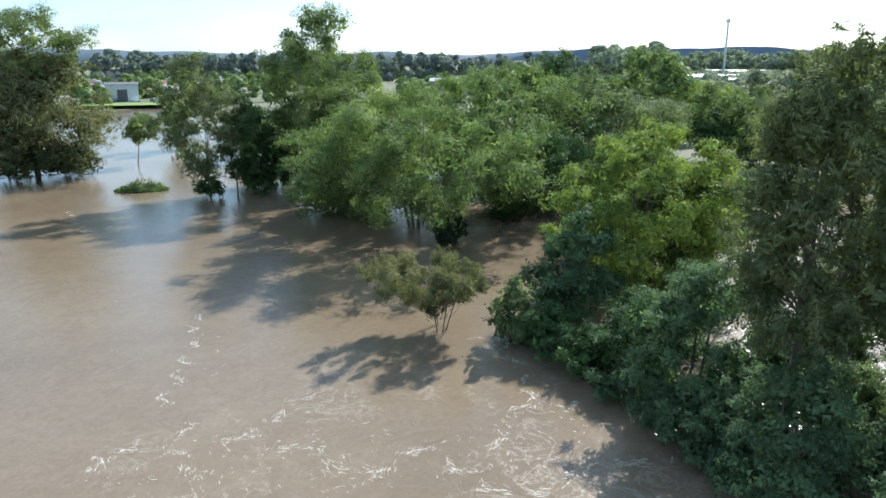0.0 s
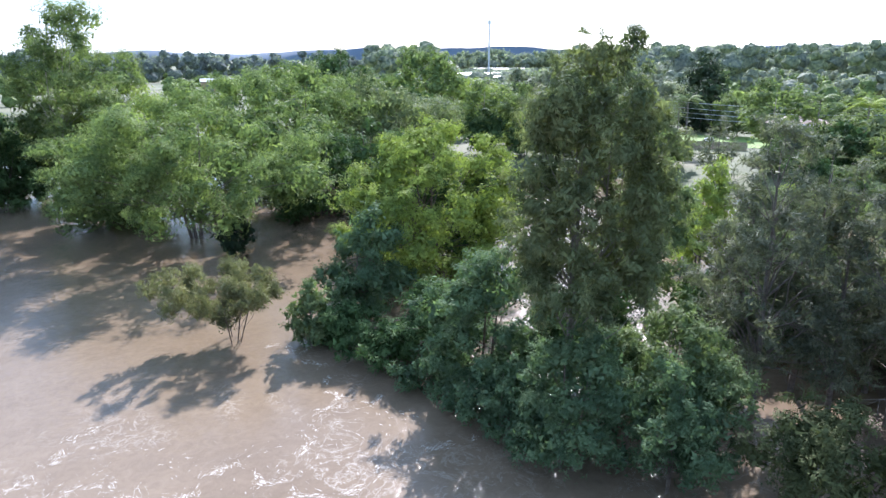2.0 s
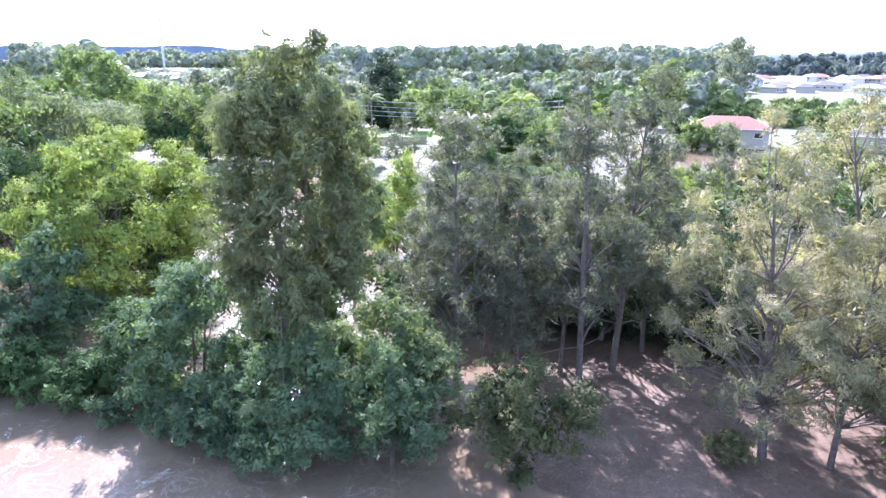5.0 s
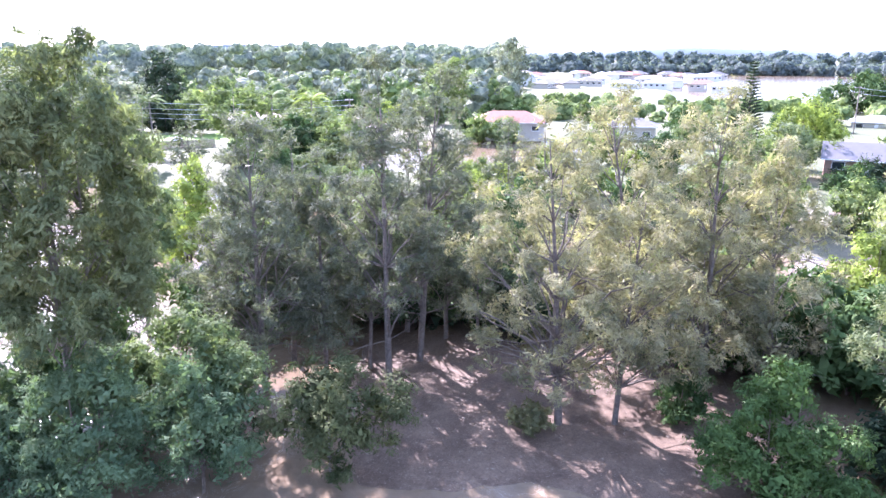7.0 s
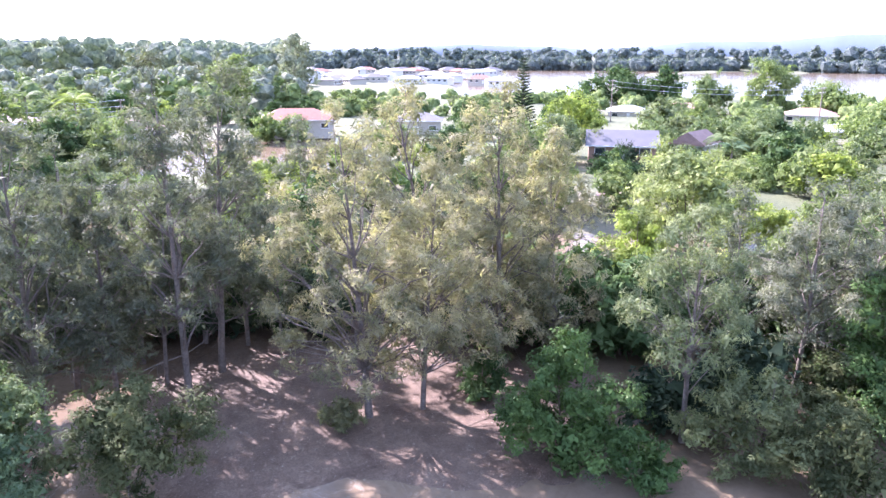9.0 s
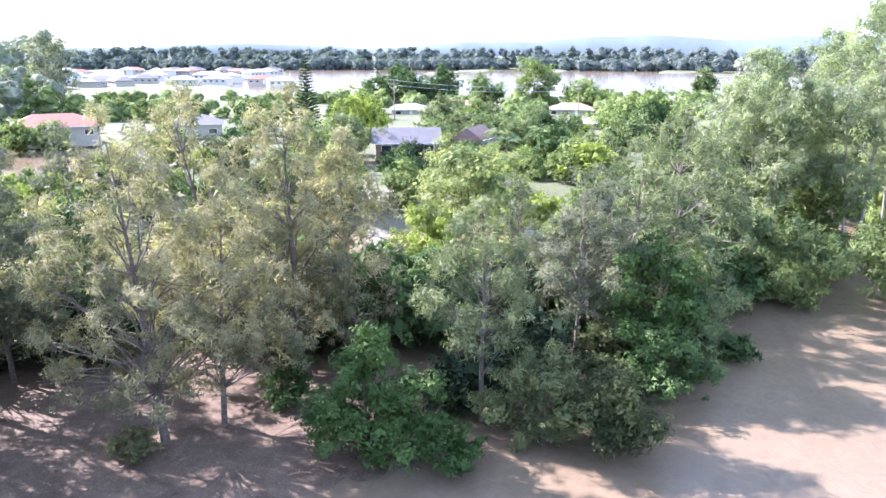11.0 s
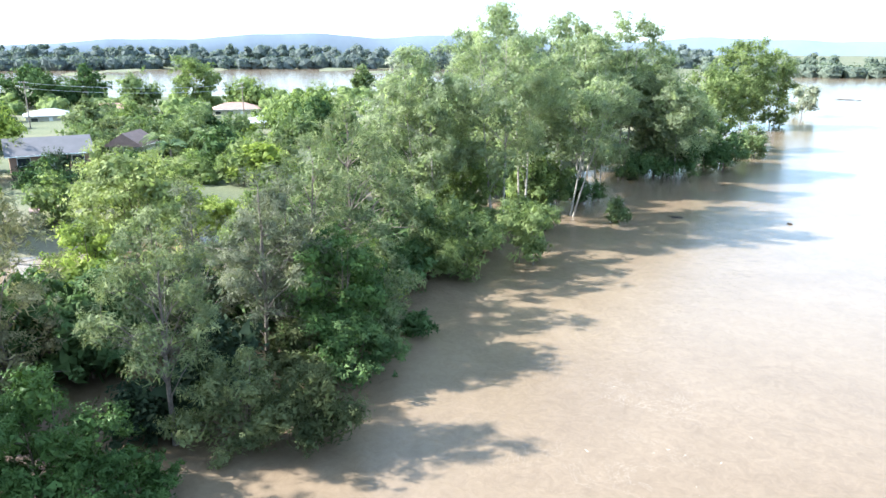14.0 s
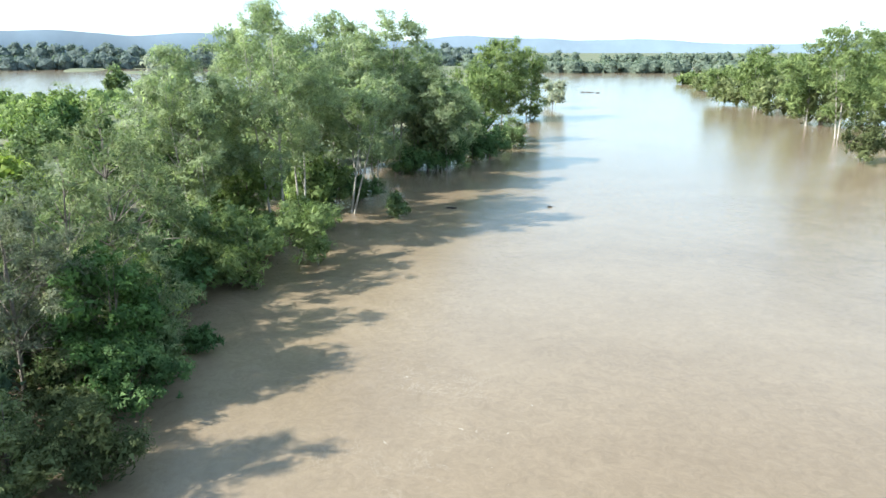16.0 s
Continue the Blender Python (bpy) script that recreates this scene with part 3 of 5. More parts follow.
# ---- trees ----

# north: far side of the creek and flooded trees at the mouth
dome(-41.0, 133.6, 22.5, 10.8, 0.02, 11, (1.0, -0.1), "dense olive river tree standing in floodwater at the creek mouth", "bush")
bankgum(-46.2, 135.0, 27.9, 8.8, 0.35, 12, (6.2, 1.7), "tall airy gum with open crown behind the olive oak", "gum")
bankgum(-56.0, 129.5, 24.0, 7.9, 0.1, 13, (1.7, 0.5), "leafy river gum standing in brown floodwater", "olive2")
gum(-27.5, 144.7, 9.5, 3.6, 0.35, 14, (1.2, 0.2), "thin young gum sapling standing in floodwater")
bankgum(-11.1, 107.5, 19.1, 7.2, 0.1, 15, (-0.9, -0.3), "slender leaning river gum standing in floodwater", "gumdark", more=1.5)
bankgum(-6.6, 108.8, 15.3, 4.6, 0.05, 16, (1.2, 0.0), "dark leafy gum standing among flooded trees", "deep")
bankgum(3.5, 114.0, 26.1, 9.8, 0.15, 17, (2.5, -0.6), "tall gum with ascending limbs and a rounded top", "gum", stems=4, more=1.7, rough=0.08)
bankgum(1.2, 117.5, 20.0, 6.8, 0.08, 294, (1.6, -0.4), "leafy gum standing close behind the tall gum", "gum", more=1.5)
shrub(-4.3, 110.4, 9.4, 4.4, 0, 18, (1.6, -0.0), "dark green shrub standing in shaded floodwater", "deep")
spread(15.1, 81.9, 16.4, 15.4, 0.08, 19, (-1.6, -0.9), "broad spreading shade tree with layered light green crown", "mid")
spread(11.8, 112.3, 15.8, 11.8, 0.2, 20, (3.7, -0.9), "spreading tree with pale yellow-green crown top", "lime")
spread(34.4, 104.8, 19.0, 15.7, 0.2, 21, (-1.5, -0.5), "wide umbrella-shaped tree with feathery green crown", "mid")
spread(52.4, 109.1, 16.9, 12.0, 0.15, 22, (-0.5, -0.3), "dull green spreading tree beside the flooded shed", "olive")
dome(72.8, 185.3, 22.3, 13.9, 0.1, 23, (0.7, -0.7), "rounded dark green tree behind the umbrella trees", "deep")
dome(99.4, 179.7, 23.5, 12.1, 0.1, 24, (-1.1, 0.2), "tall rounded green tree behind the umbrella trees", "mid")
dome(103.0, 163.1, 13.4, 10.2, 0.05, 25, (0.9, -0.8), "bright green garden tree", "lime")
dome(117.3, 158.3, 14.1, 6.6, 0.05, 26, (-0.8, 0.4), "very dark green dense tree", "dark")
spread(16.8, 73.0, 4.1, 2.0, 0, 27, (0.7, -0.2), "small dark bush at the mouth of the flooded gully", "dark")
shrub(-36.6, 132.3, 7.0, 5.9, 0, 180, (1.0, 0.2), "olive bush at the foot of the river oak", "olive2")
shrub(-43.7, 129.8, 8.3, 5.5, 0, 181, (0.3, 0.0), "dark olive bush at the foot of the river oak", "olive2")
shrub(-11.0, 107.5, 3.3, 1.9, 0, 182, (0.3, 0.0), "dark low bush at the waterline", "deep")
dome(-2.3, 115.7, 10.1, 6.3, 0, 183, (1.3, -0.1), "dark green tree below the tall gum", "deep")
dome(7.6, 93.4, 10.0, 7.5, 0, 184, (1.0, -0.4), "leafy tree under the spreading shade tree", "mid")
dome(30.0, 86.5, 11.5, 6.4, 0, 185, (0.6, -0.3), "dark green tree beside the flooded gully", "deep")
dome(40.0, 89.0, 12.0, 6.8, 0, 186, (0.1, -0.2), "dark green tree behind the flooded gully", "deep")
gum(-21.8, 170.5, 14.4, 6.4, 0.1, 187, (0.4, -0.1), "leafy gum beside the flooded creek")
dome(-7.4, 153.0, 10.0, 5.8, 0, 188, (1.5, -0.0), "leafy green tree beside the flooded creek", "mid")

# the shrub tree in the stream
shrubtree(11.1, 49.5, 6.0, 4.7, 0.12, 30, (-0.8, -0.0), "small leaning tree half drowned in the brown current", "bush")

# bright dome and tall tree
dome(31.2, 57.0, 14.8, 9.6, 0, 31, (0.4, -1.0), "broad rounded tree with bright yellow-green crown", "lime")
# extra tree whose blue-green tone stands for the bright tree's shaded side
dome(21.0, 49.9, 8.4, 3.5, 0, 32, (0.9, -0.5), "blue-green leafy tree standing for the bright tree's shaded side", "blue")
dome(15.5, 45.8, 4.8, 1.7, 0, 33, (0.3, -0.1), "light green bush at the water's edge", "fresh")
dome(22.8, 40.4, 5.8, 3.3, 0, 34, (-0.1, -0.1), "dark green bushy tree at the water's edge", "deep")
tallgum(23.1, 26.0, 21.6, 4.2, 0.33, 35, (0.2, -0.4), "tall dense gum with drooping foliage and several stems", "gumdark")
dome(22.9, 34.2, 9.3, 4.4, 0.05, 36, (0.6, -0.7), "blue-green broadleaf tree standing in floodwater", "blue")
dome(27.1, 24.6, 7.8, 4.4, 0.1, 37, (0.5, -0.9), "green feathery-leaved tree standing in floodwater", "fresh")
shrub(24.2, 20.8, 6.6, 3.0, 0.08, 38, (0.0, -0.2), "dark blue-green bush standing in floodwater", "blue")
gum(26.8, 15.2, 6.5, 3.1, 0, 39, (-0.1, -0.1), "olive green wispy tree standing in floodwater", "olive2")
shrub(21.1, 26.7, 3.3, 2.5, 0, 191, (0.1, -0.2), "blue-green bush around the tall gum's stems", "blue")
dome(21.4, 24.6, 7.9, 3.3, 0.14, 192, (0.3, -0.3), "blue-green broadleaf tree around the tall gum's stems", "blue")
gum(39.0, 36.8, 13.4, 3.2, 0.1, 40, (0.2, -0.3), "sunlit green tree behind the tall gum", "fresh")
dome(53.9, 44.7, 10.9, 3.5, 0, 41, (0.4, -0.6), "bright yellow-green sunlit shrub", "lime")
shrub(17.6, 44.6, 3.1, 2.9, 0, 200, (0.3, -0.2), "dark green bush overhanging the water", "deep")
shrub(19.4, 40.4, 3.2, 2.7, 0, 201, (0.1, -0.1), "dark green bush overhanging the water", "deep")
shrub(19.9, 35.4, 2.7, 2.3, 0, 202, (0.1, -0.1), "blue-green bush overhanging the water", "blue")
shrub(19.9, 31.0, 3.5, 2.2, 0, 203, (0.1, -0.2), "blue-green bush overhanging the water", "blue")
dome(31.1, 63.4, 10.2, 4.9, 0, 274, (0.8, -0.6), "dark green tree behind the bright round tree", "deep")
# mostly unseen tree, added so that its shadow darkens the gully
dome(36.5, 74.0, 11.0, 6.0, 0.05, 276, (0.4, -0.3), "dark green tree added unseen to shade the flooded gully", "deep")
dome(37.5, 59.0, 9.8, 5.1, 0, 275, (0.6, -0.6), "dark green tree behind the bright round tree", "deep")
# dark tree added to block bright water in the tall gum's gaps
dome(28.3, 31.0, 9.0, 3.4, 0, 282, (0.0, -0.2), "dark filler tree added close behind the tall gum", "deep")

# grey casuarinas
casuarina(34.3, 23.7, 17.6, 4.4, 0.12, 50, (-0.2, -0.0), "grey-green river oak with feathery drooping foliage")
casuarina(37.7, 21.3, 14.8, 3.2, 0.12, 51, (-0.1, 0.1), "slim grey-green river oak")
casuarina(36.7, 16.4, 20.0, 3.4, 0.28, 52, (-0.2, 0.2), "tall slim river oak with bare lower trunk")
casuarina(41.4, 16.3, 20.1, 3.7, 0.28, 53, (0.3, -1.2), "tall slim river oak with open crown")
casuarina(46.6, 13.7, 11.6, 2.7, 0.1, 54, (-0.1, 0.1), "small grey river oak")
casuarina(92.1, 23.1, 12.0, 3.6, 0.2, 159, (0.2, 0.3), "thin grey-green river oak before the flooded yard")
casuarina(36.6, 27.2, 16.6, 3.2, 0.12, 150, (0.3, -0.5), "grey-green river oak with feathery drooping foliage")
casuarina(38.6, 24.3, 16.0, 3.3, 0.12, 151, (0.3, -0.6), "slim grey-green river oak")
casuarina(42.5, 22.0, 14.6, 3.1, 0.12, 152, (0.1, -0.4), "slim grey-green river oak with bare lower trunk")
casuarina(39.1, 18.9, 13.0, 2.4, 0.25, 153, (0.2, -0.5), "young grey-green river oak with bare lower trunk")
casuarina(45.8, 15.9, 14.8, 2.9, 0.12, 154, (-0.1, 0.0), "grey-green river oak with open crown")
casuarina(45.9, 19.0, 16.7, 3.2, 0.12, 155, (0.1, -0.3), "slim grey-green river oak")
# leaf tints a step darker, to stand for the shade under the oaks
dome(52.1, 16.1, 5.2, 3.0, 0, 156, (-0.0, -0.2), "tree in the shade of the river oaks, leaves darkened for it", "deep")
dome(48.2, 23.9, 6.0, 3.4, 0, 157, (0.1, -0.3), "tree in the shade of the river oaks, leaves darkened for it", "deep")
dome(44.7, 30.0, 5.8, 3.3, 0, 158, (0.2, -0.4), "tree in the shade of the river oaks, leaves darkened for it", "deep")

# brown casuarinas
casbrown(36.1, 5.8, 18.5, 5.6, 0.13, 55, (-0.5, 1.0), "brown-tipped river oak with thick leaning trunk")
casbrown(37.1, 2.9, 14.9, 4.0, 0.18, 56, (-0.1, -0.7), "brown-tipped river oak with feathery drooping foliage")
casbrown(46.4, 2.3, 18.8, 6.1, 0.12, 57, (-0.5, 2.6), "tall brown-tipped river oak behind its neighbours")
casbrown(42.8, -1.6, 18.8, 4.6, 0.1, 58, (-0.2, 0.1), "tall feathery river oak with brown-grey foliage")
casbrown(44.3, -5.6, 16.1, 4.2, 0.1, 59, (-0.1, 0.9), "grey-brown river oak with drooping foliage")
shrub(34.9, 7.4, 1.7, 1.25, 0, 60, (0.0, -0.2), "low grey shrub at the foot of a river oak", "bush")

# broadleaf understorey
dome(32.6, -4.9, 6.4, 3.6, 0, 61, (-0.2, 0.1), "dense glossy green broadleaf tree over the flooded ground", "glossy")
dome(38.7, -0.5, 3.1, 1.6, 0, 62, (-0.0, -0.1), "dark shaded bush beside the river oaks", "deep")
dome(46.3, -7.6, 7.8, 4.3, 0, 63, (-0.2, -0.0), "tree in the shade of the river oaks, leaves darkened for it", "deep")
dome(30.4, -8.2, 2.9, 2.1, 0, 64, (0.1, 0.3), "low glossy green bush at the water's edge", "glossy")
spread(57.5, -18.2, 12.6, 6.0, 0.35, 65, (0.0, 0.9), "rounded feathery tree with pale yellow-green crown", "pale")
dome(54.6, -12.6, 8.8, 3.8, 0, 66, (-0.1, -0.0), "bright yellow-green sunlit bush", "lime")

# casuarinas at the south edge of the bank
casuarina(34.3, -11.2, 13.2, 3.6, 0.3, 70, (-0.1, 0.0), "river oak with bare trunk and brown-tipped foliage", "olive")
casuarina(39.6, -19.2, 14.4, 3.6, 0.25, 71, (-0.2, -0.2), "pale river oak with open feathery crown", "needle")
# lighter tint for the lit top, darker one for the shaded part
shrub(31.7, -13.8, 5.9, 2.8, 0, 72, (-0.1, -0.1), "grey-green feathery bush at the water's edge, lighting in its tint", "gumdark")
shrub(29.5, -16.6, 4.6, 2.6, 0, 293, (-0.1, -0.0), "grey-green feathery bush at the water's edge, lighting in its tint", "olive2")
dome(37.8, -23.6, 9.3, 4.0, 0.05, 73, (-0.3, -0.1), "green broadleaf tree at the water's edge", "glossy")
shrub(37.6, -30.3, 2.0, 1.5, 0, 74, (0.1, 0.2), "dark low bush at the waterline", "deep")
casuarina(51.3, -33.7, 16.7, 6.4, 0.1, 75, (-0.1, 0.2), "brown-green river oak with dense feathery crown", "olive")
casuarina(45.5, -26.1, 14.6, 5.0, 0.1, 76, (-0.3, -0.2), "olive river oak behind the bank trees", "olive")
gum(45.9, -42.5, 6.4, 4.2, 0.06, 77, (-0.1, 0.1), "grey-green bushy shrub in shallow floodwater", "gum")
gum(44.7, -50.3, 6.3, 3.9, 0.07, 78, (0.3, 0.4), "grey-green wattle bush in shallow floodwater", "gum")
bankgum(57.4, -47.1, 21.0, 5.2, 0.18, 79, (0.7, 1.1), "pale grey-green gum with white limbs", "gumpale")
bankgum(55.5, -55.9, 25.0, 6.6, 0.23, 80, (0.3, 0.6), "very tall gum with white trunk and rounded crown", "gumpale")
bankgum(56.7, -69.6, 18.5, 5.4, 0.38, 81, (-0.9, -0.5), "gum with leaning white trunk at the waterline", "gumpale", splay=0.75)
bankgum(64.0, -81.6, 24, 4.9, 0.23, 82, (0.8, 0.8), "tall green gum above the flooded bank", "gumpale")
shrub(50.1, -71.0, 3.2, 1.6, 0, 83, (0.1, 0.1), "small green shrub standing in floodwater", "fresh")
casuarina(45.1, -16.9, 11.6, 3.5, 0.1, 160, (-0.2, -0.3), "olive river oak among the bank trees", "needle")
casuarina(41.3, -21.9, 13.0, 3.5, 0.1, 161, (-0.0, 0.0), "pale river oak among the bank trees", "needle")
casuarina(54.3, -39.5, 13.8, 3.9, 0.1, 162, (0.3, 0.5), "brown-green river oak with dense feathery crown", "olive")
dome(36.2, -26.2, 4.3, 1.5, 0, 163, (0.1, 0.2), "green bush at the water's edge", "fresh")
dome(59.8, -54.7, 10.4, 4.4, 0, 164, (0.0, 0.2), "leafy green tree below the tall gums", "mid")
dome(62.1, -68.1, 10.7, 4.2, 0.05, 165, (0.2, 0.4), "leafy green tree below the tall gums", "mid")
shrub(62.1, -73.6, 6.6, 3.0, 0, 166, (0.1, 0.2), "light green bush beside the leaning gum", "gum")
shrub(47.6, -42.0, 3.6, 2.9, 0, 167, (-0.1, -0.0), "grey-green shrub in shallow floodwater", "gum")
dome(61.8, -47.5, 10.3, 3.8, 0, 168, (0.1, 0.3), "dark green tree between river oaks and gums", "deep")
casuarina(40.0, -29.3, 7.2, 2.9, 0.1, 169, (0.1, 0.2), "olive young river oak at the water's edge", "olive")
dome(49.6, -21.5, 5.1, 3.5, 0, 170, (-0.4, -0.6), "green broadleaf tree between river oaks", "fresh")
dome(45.6, -10.4, 7.9, 3.3, 0, 171, (-0.2, -0.5), "tree in the shade of the river oaks, leaves darkened for it", "deep")
bankgum(68.2, -106.6, 16.0, 5.0, 0.08, 173, (0.8, 0.7), "leafy gum on the flooded bank", "gumpale")
# dark-tinted bushes added to paint in the shade behind the oak trunks
dome(41.5, 32.4, 5.5, 3.3, 0, 210, (0.1, -0.3), "bush in the shade of the river oaks, leaves darkened for it", "deep")
dome(43.0, 29.9, 5.0, 3.4, 0, 211, (0.0, -0.3), "bush in the shade of the river oaks, leaves darkened for it", "dark")
dome(44.7, 26.8, 5.2, 3.5, 0, 212, (0.0, -0.2), "bush in the shade of the river oaks, leaves darkened for it", "deep")
dome(46.8, 24.2, 4.5, 3.3, 0, 213, (-0.0, -0.1), "bush in the shade of the river oaks, leaves darkened for it", "dark")
dome(48.5, 21.5, 5.2, 3.6, 0, 214, (-0.1, -0.1), "bush in the shade of the river oaks, leaves darkened for it", "deep")
dome(49.6, 18.4, 4.3, 3.6, 0, 215, (-0.1, -0.0), "bush in the shade of the river oaks, leaves darkened for it", "dark")
dome(50.1, 15.2, 4.9, 3.6, 0, 216, (-0.1, 0.0), "bush in the shade of the river oaks, leaves darkened for it", "deep")
dome(48.9, 11.7, 5.2, 3.4, 0, 217, (-0.1, 0.1), "bush in the shade of the river oaks, leaves darkened for it", "dark")
dome(49.5, 2.5, 4.6, 3.9, 0, 218, (-0.1, -0.0), "bush in the shade of the river oaks, leaves darkened for it", "dark")
dome(47.6, -1.3, 4.5, 3.7, 0, 219, (-0.1, 0.1), "bush in the shade of the river oaks, leaves darkened for it", "deep")
dome(48.8, -4.7, 5.0, 3.8, 0, 220, (-0.1, 0.2), "bush in the shade of the river oaks, leaves darkened for it", "dark")
dome(50.1, -10.3, 5.0, 3.8, 0, 221, (-0.1, 0.3), "bush in the shade of the river oaks, leaves darkened for it", "deep")
dome(50.1, -13.2, 4.7, 3.3, 0, 222, (-0.0, 0.3), "bush in the shade of the river oaks, leaves darkened for it", "dark")
dome(49.4, -16.8, 5.3, 3.6, 0, 223, (0.0, 0.4), "bush in the shade of the river oaks, leaves darkened for it", "deep")
dome(48.5, -19.7, 5.2, 3.4, 0, 224, (0.1, 0.4), "bush in the shade of the river oaks, leaves darkened for it", "dark")
dome(46.7, -22.2, 5.0, 3.2, 0, 225, (0.1, 0.4), "bush in the shade of the river oaks, leaves darkened for it", "deep")
dome(45.7, -29.9, 5.5, 4.2, 0, 226, (-0.1, 0.2), "bush in the shade of the river oaks, leaves darkened for it", "deep")
dome(46.1, -25.9, 5.0, 3.7, 0, 227, (-0.1, 0.1), "bush in the shade of the river oaks, leaves darkened for it", "dark")
dome(47.6, -34.6, 5.5, 4.0, 0, 228, (-0.0, 0.2), "bush in the shade of the river oaks, leaves darkened for it", "deep")
bankgum(59.6, -50.5, 17.0, 5.4, 0.23, 235, (0.2, 0.6), "leafy gum with open rounded heads on the flooded bank", "gumpale")
bankgum(59.1, -63.1, 22, 5.5, 0.23, 237, (0.4, 0.6), "leafy gum with open rounded heads on the flooded bank", "gumpale")
bankgum(63.1, -83.3, 22.4, 6.3, 0.18, 239, (0.6, 0.7), "leafy gum with open rounded heads on the flooded bank", "gumpale")
bankgum(64.3, -105.3, 16.5, 7.0, 0.13, 241, (1.4, 1.1), "leafy gum with open rounded heads on the flooded bank", "gumpale")
shrub(53.1, -45.6, 3.8, 3.8, 0, 245, (0.0, 0.2), "leafy bush below the bank gums", "deep")
shrub(53.3, -52.1, 3.7, 3.4, 0, 246, (0.1, 0.3), "leafy bush below the bank gums", "gum")
shrub(55.2, -60.6, 4.0, 3.3, 0, 247, (-0.0, 0.1), "leafy bush below the bank gums", "gum")
shrub(60.7, -77.2, 4.1, 3.0, 0, 248, (-0.0, 0.1), "leafy bush below the bank gums", "deep")
shrub(66.1, -99.5, 4.2, 4.1, 0, 249, (0.1, 0.2), "leafy bush below the bank gums", "deep")

# south bank
bankgum(76.4, -74.3, 26.6, 7.6, 0.18, 174, (-1.2, -0.9), "very tall gum with rounded clumped crown", "gumpale")
bankgum(76.7, -91.5, 27.2, 5.4, 0.18, 175, (-0.7, -0.4), "tall gum with rounded clumped crown", "gumpale")
shrub(76.4, -107.2, 5.6, 5.0, 0, 176, (-0.1, 0.0), "light green bush at the waterline", "fresh")
shrub(65.9, -108.2, 7.1, 5.9, 0, 177, (-0.5, -0.2), "light green bush at the waterline", "deep")
shrub(64.5, -116.1, 5.5, 4.7, 0, 178, (-0.2, -0.0), "dark green bush at the waterline", "deep")
gum(78.0, -142.5, 18.2, 6.5, 0.02, 179, (0.1, 0.2), "leafy gum near the end of the bank")
bankgum(71.9, -101.4, 26.8, 6.5, 0.23, 84, (-0.5, -0.2), "tall gum with a light rounded crown", "gumpale")
bankgum(69.6, -104.6, 17.0, 8.0, 0.05, 85, (-1.5, -0.6), "leafy gum along the flooded bank", "gumpale")
bankgum(66.7, -111.6, 12.5, 5.4, 0.03, 86, (-0.5, -0.1), "leafy green gum close to the waterline", "gumpale")
shrub(67.2, -138.6, 7.3, 3.7, 0, 87, (0.4, 0.2), "bright green bush at the end of the bank", "fresh")
shrub(65.7, -123.8, 7.9, 5.0, 0, 88, (0.3, 0.2), "dark green bush at the waterline", "deep")
bankgum(97.0, -190.1, 24.6, 9.6, 0.02, 89, (0.2, 0.4), "tall dense rounded gum on the point", "gum", more=1.6, heart=1.1)
gum(103.0, -240.8, 10.6, 6.0, 0.1, 90, (0.0, 0.1), "small grey tree standing in the river", "grey")
bankgum(73.0, -81.7, 20.7, 6.9, 0.13, 91, (-0.6, -0.2), "leafy gum on the flooded bank", "gumpale")
bankgum(80.9, -99.5, 14.8, 6.7, 0.08, 92, (-1.5, -1.0), "bright green gum behind the leaning trunk", "gumpale")
shrub(34.9, -22.8, 4.2, 3.0, 0, 190, (-0.3, -0.3), "green bush at the water's edge", "deep")
bankgum(75.5, -96.0, 22.7, 6.8, 0.13, 261, (-0.8, -0.4), "tall gum with open rounded heads on the flooded bank", "gumpale")
bankgum(68.0, -107.8, 16.5, 6.0, 0.03, 263, (-0.1, 0.1), "leafy gum close to the waterline", "gumpale")
bankgum(68.8, -121.4, 10.5, 4.6, 0.03, 264, (0.2, 0.3), "leafy gum close to the waterline", "gumpale")
bankgum(70.7, -69.7, 15.5, 6.1, 0.13, 268, (-0.5, -0.3), "young leafy gum below the tall gums", "gumpale")
bankgum(93.4, -200.5, 21.4, 7.0, 0, 269, (1.1, 0.6), "dense rounded gum on the point", "gum", more=1.5, heart=1.0)

# far bank
shrub(49.5, -285.8, 11.9, 9.8, 0, 270, (0.2, 0.2), "bushy river gum foliage on the far bank", "gumdark")
shrub(31.1, -256.3, 12.9, 9.2, 0, 271, (0.5, 0.2), "bushy river gum foliage on the far bank", "gumdark")
shrub(16.0, -224.8, 13.3, 8.4, 0, 272, (0.7, 0.2), "bushy river gum foliage on the far bank", "gumdark")
shrub(2.7, -233.7, 15.5, 9.2, 0, 273, (0.7, 0.2), "bushy river gum foliage on the far bank", "gum")
bankgum(59.6, -305.4, 17.1, 7.6, 0.05, 95, (-0.2, 0.1), "green river gum on the far bank", "gum")
bankgum(39.9, -268.3, 21.5, 9.1, 0.08, 96, (0.4, 0.2), "spreading river gum on the far bank", "gum")
bankgum(19.6, -220.9, 22.1, 7.5, 0.1, 97, (2.1, 0.3), "river gum with forked trunk on the far bank", "gum")
bankgum(9.4, -191.1, 25.7, 8.2, 0.15, 98, (0.9, 0.2), "tall white-trunked gum on the far bank", "gum")
bankgum(-0.7, -221.7, 29.8, 10.1, 0.15, 99, (-0.7, 0.2), "tall gum on the far bank", "gum")
shrub(104.3, -452.2, 7.0, 7.4, 0, 285, (0.1, 0.1), "low green bush in the water off the far bank", "gum")
shrub(83.0, -384.0, 7.6, 6.6, 0, 286, (0.1, 0.1), "low green bush in the water off the far bank", "gumdark")
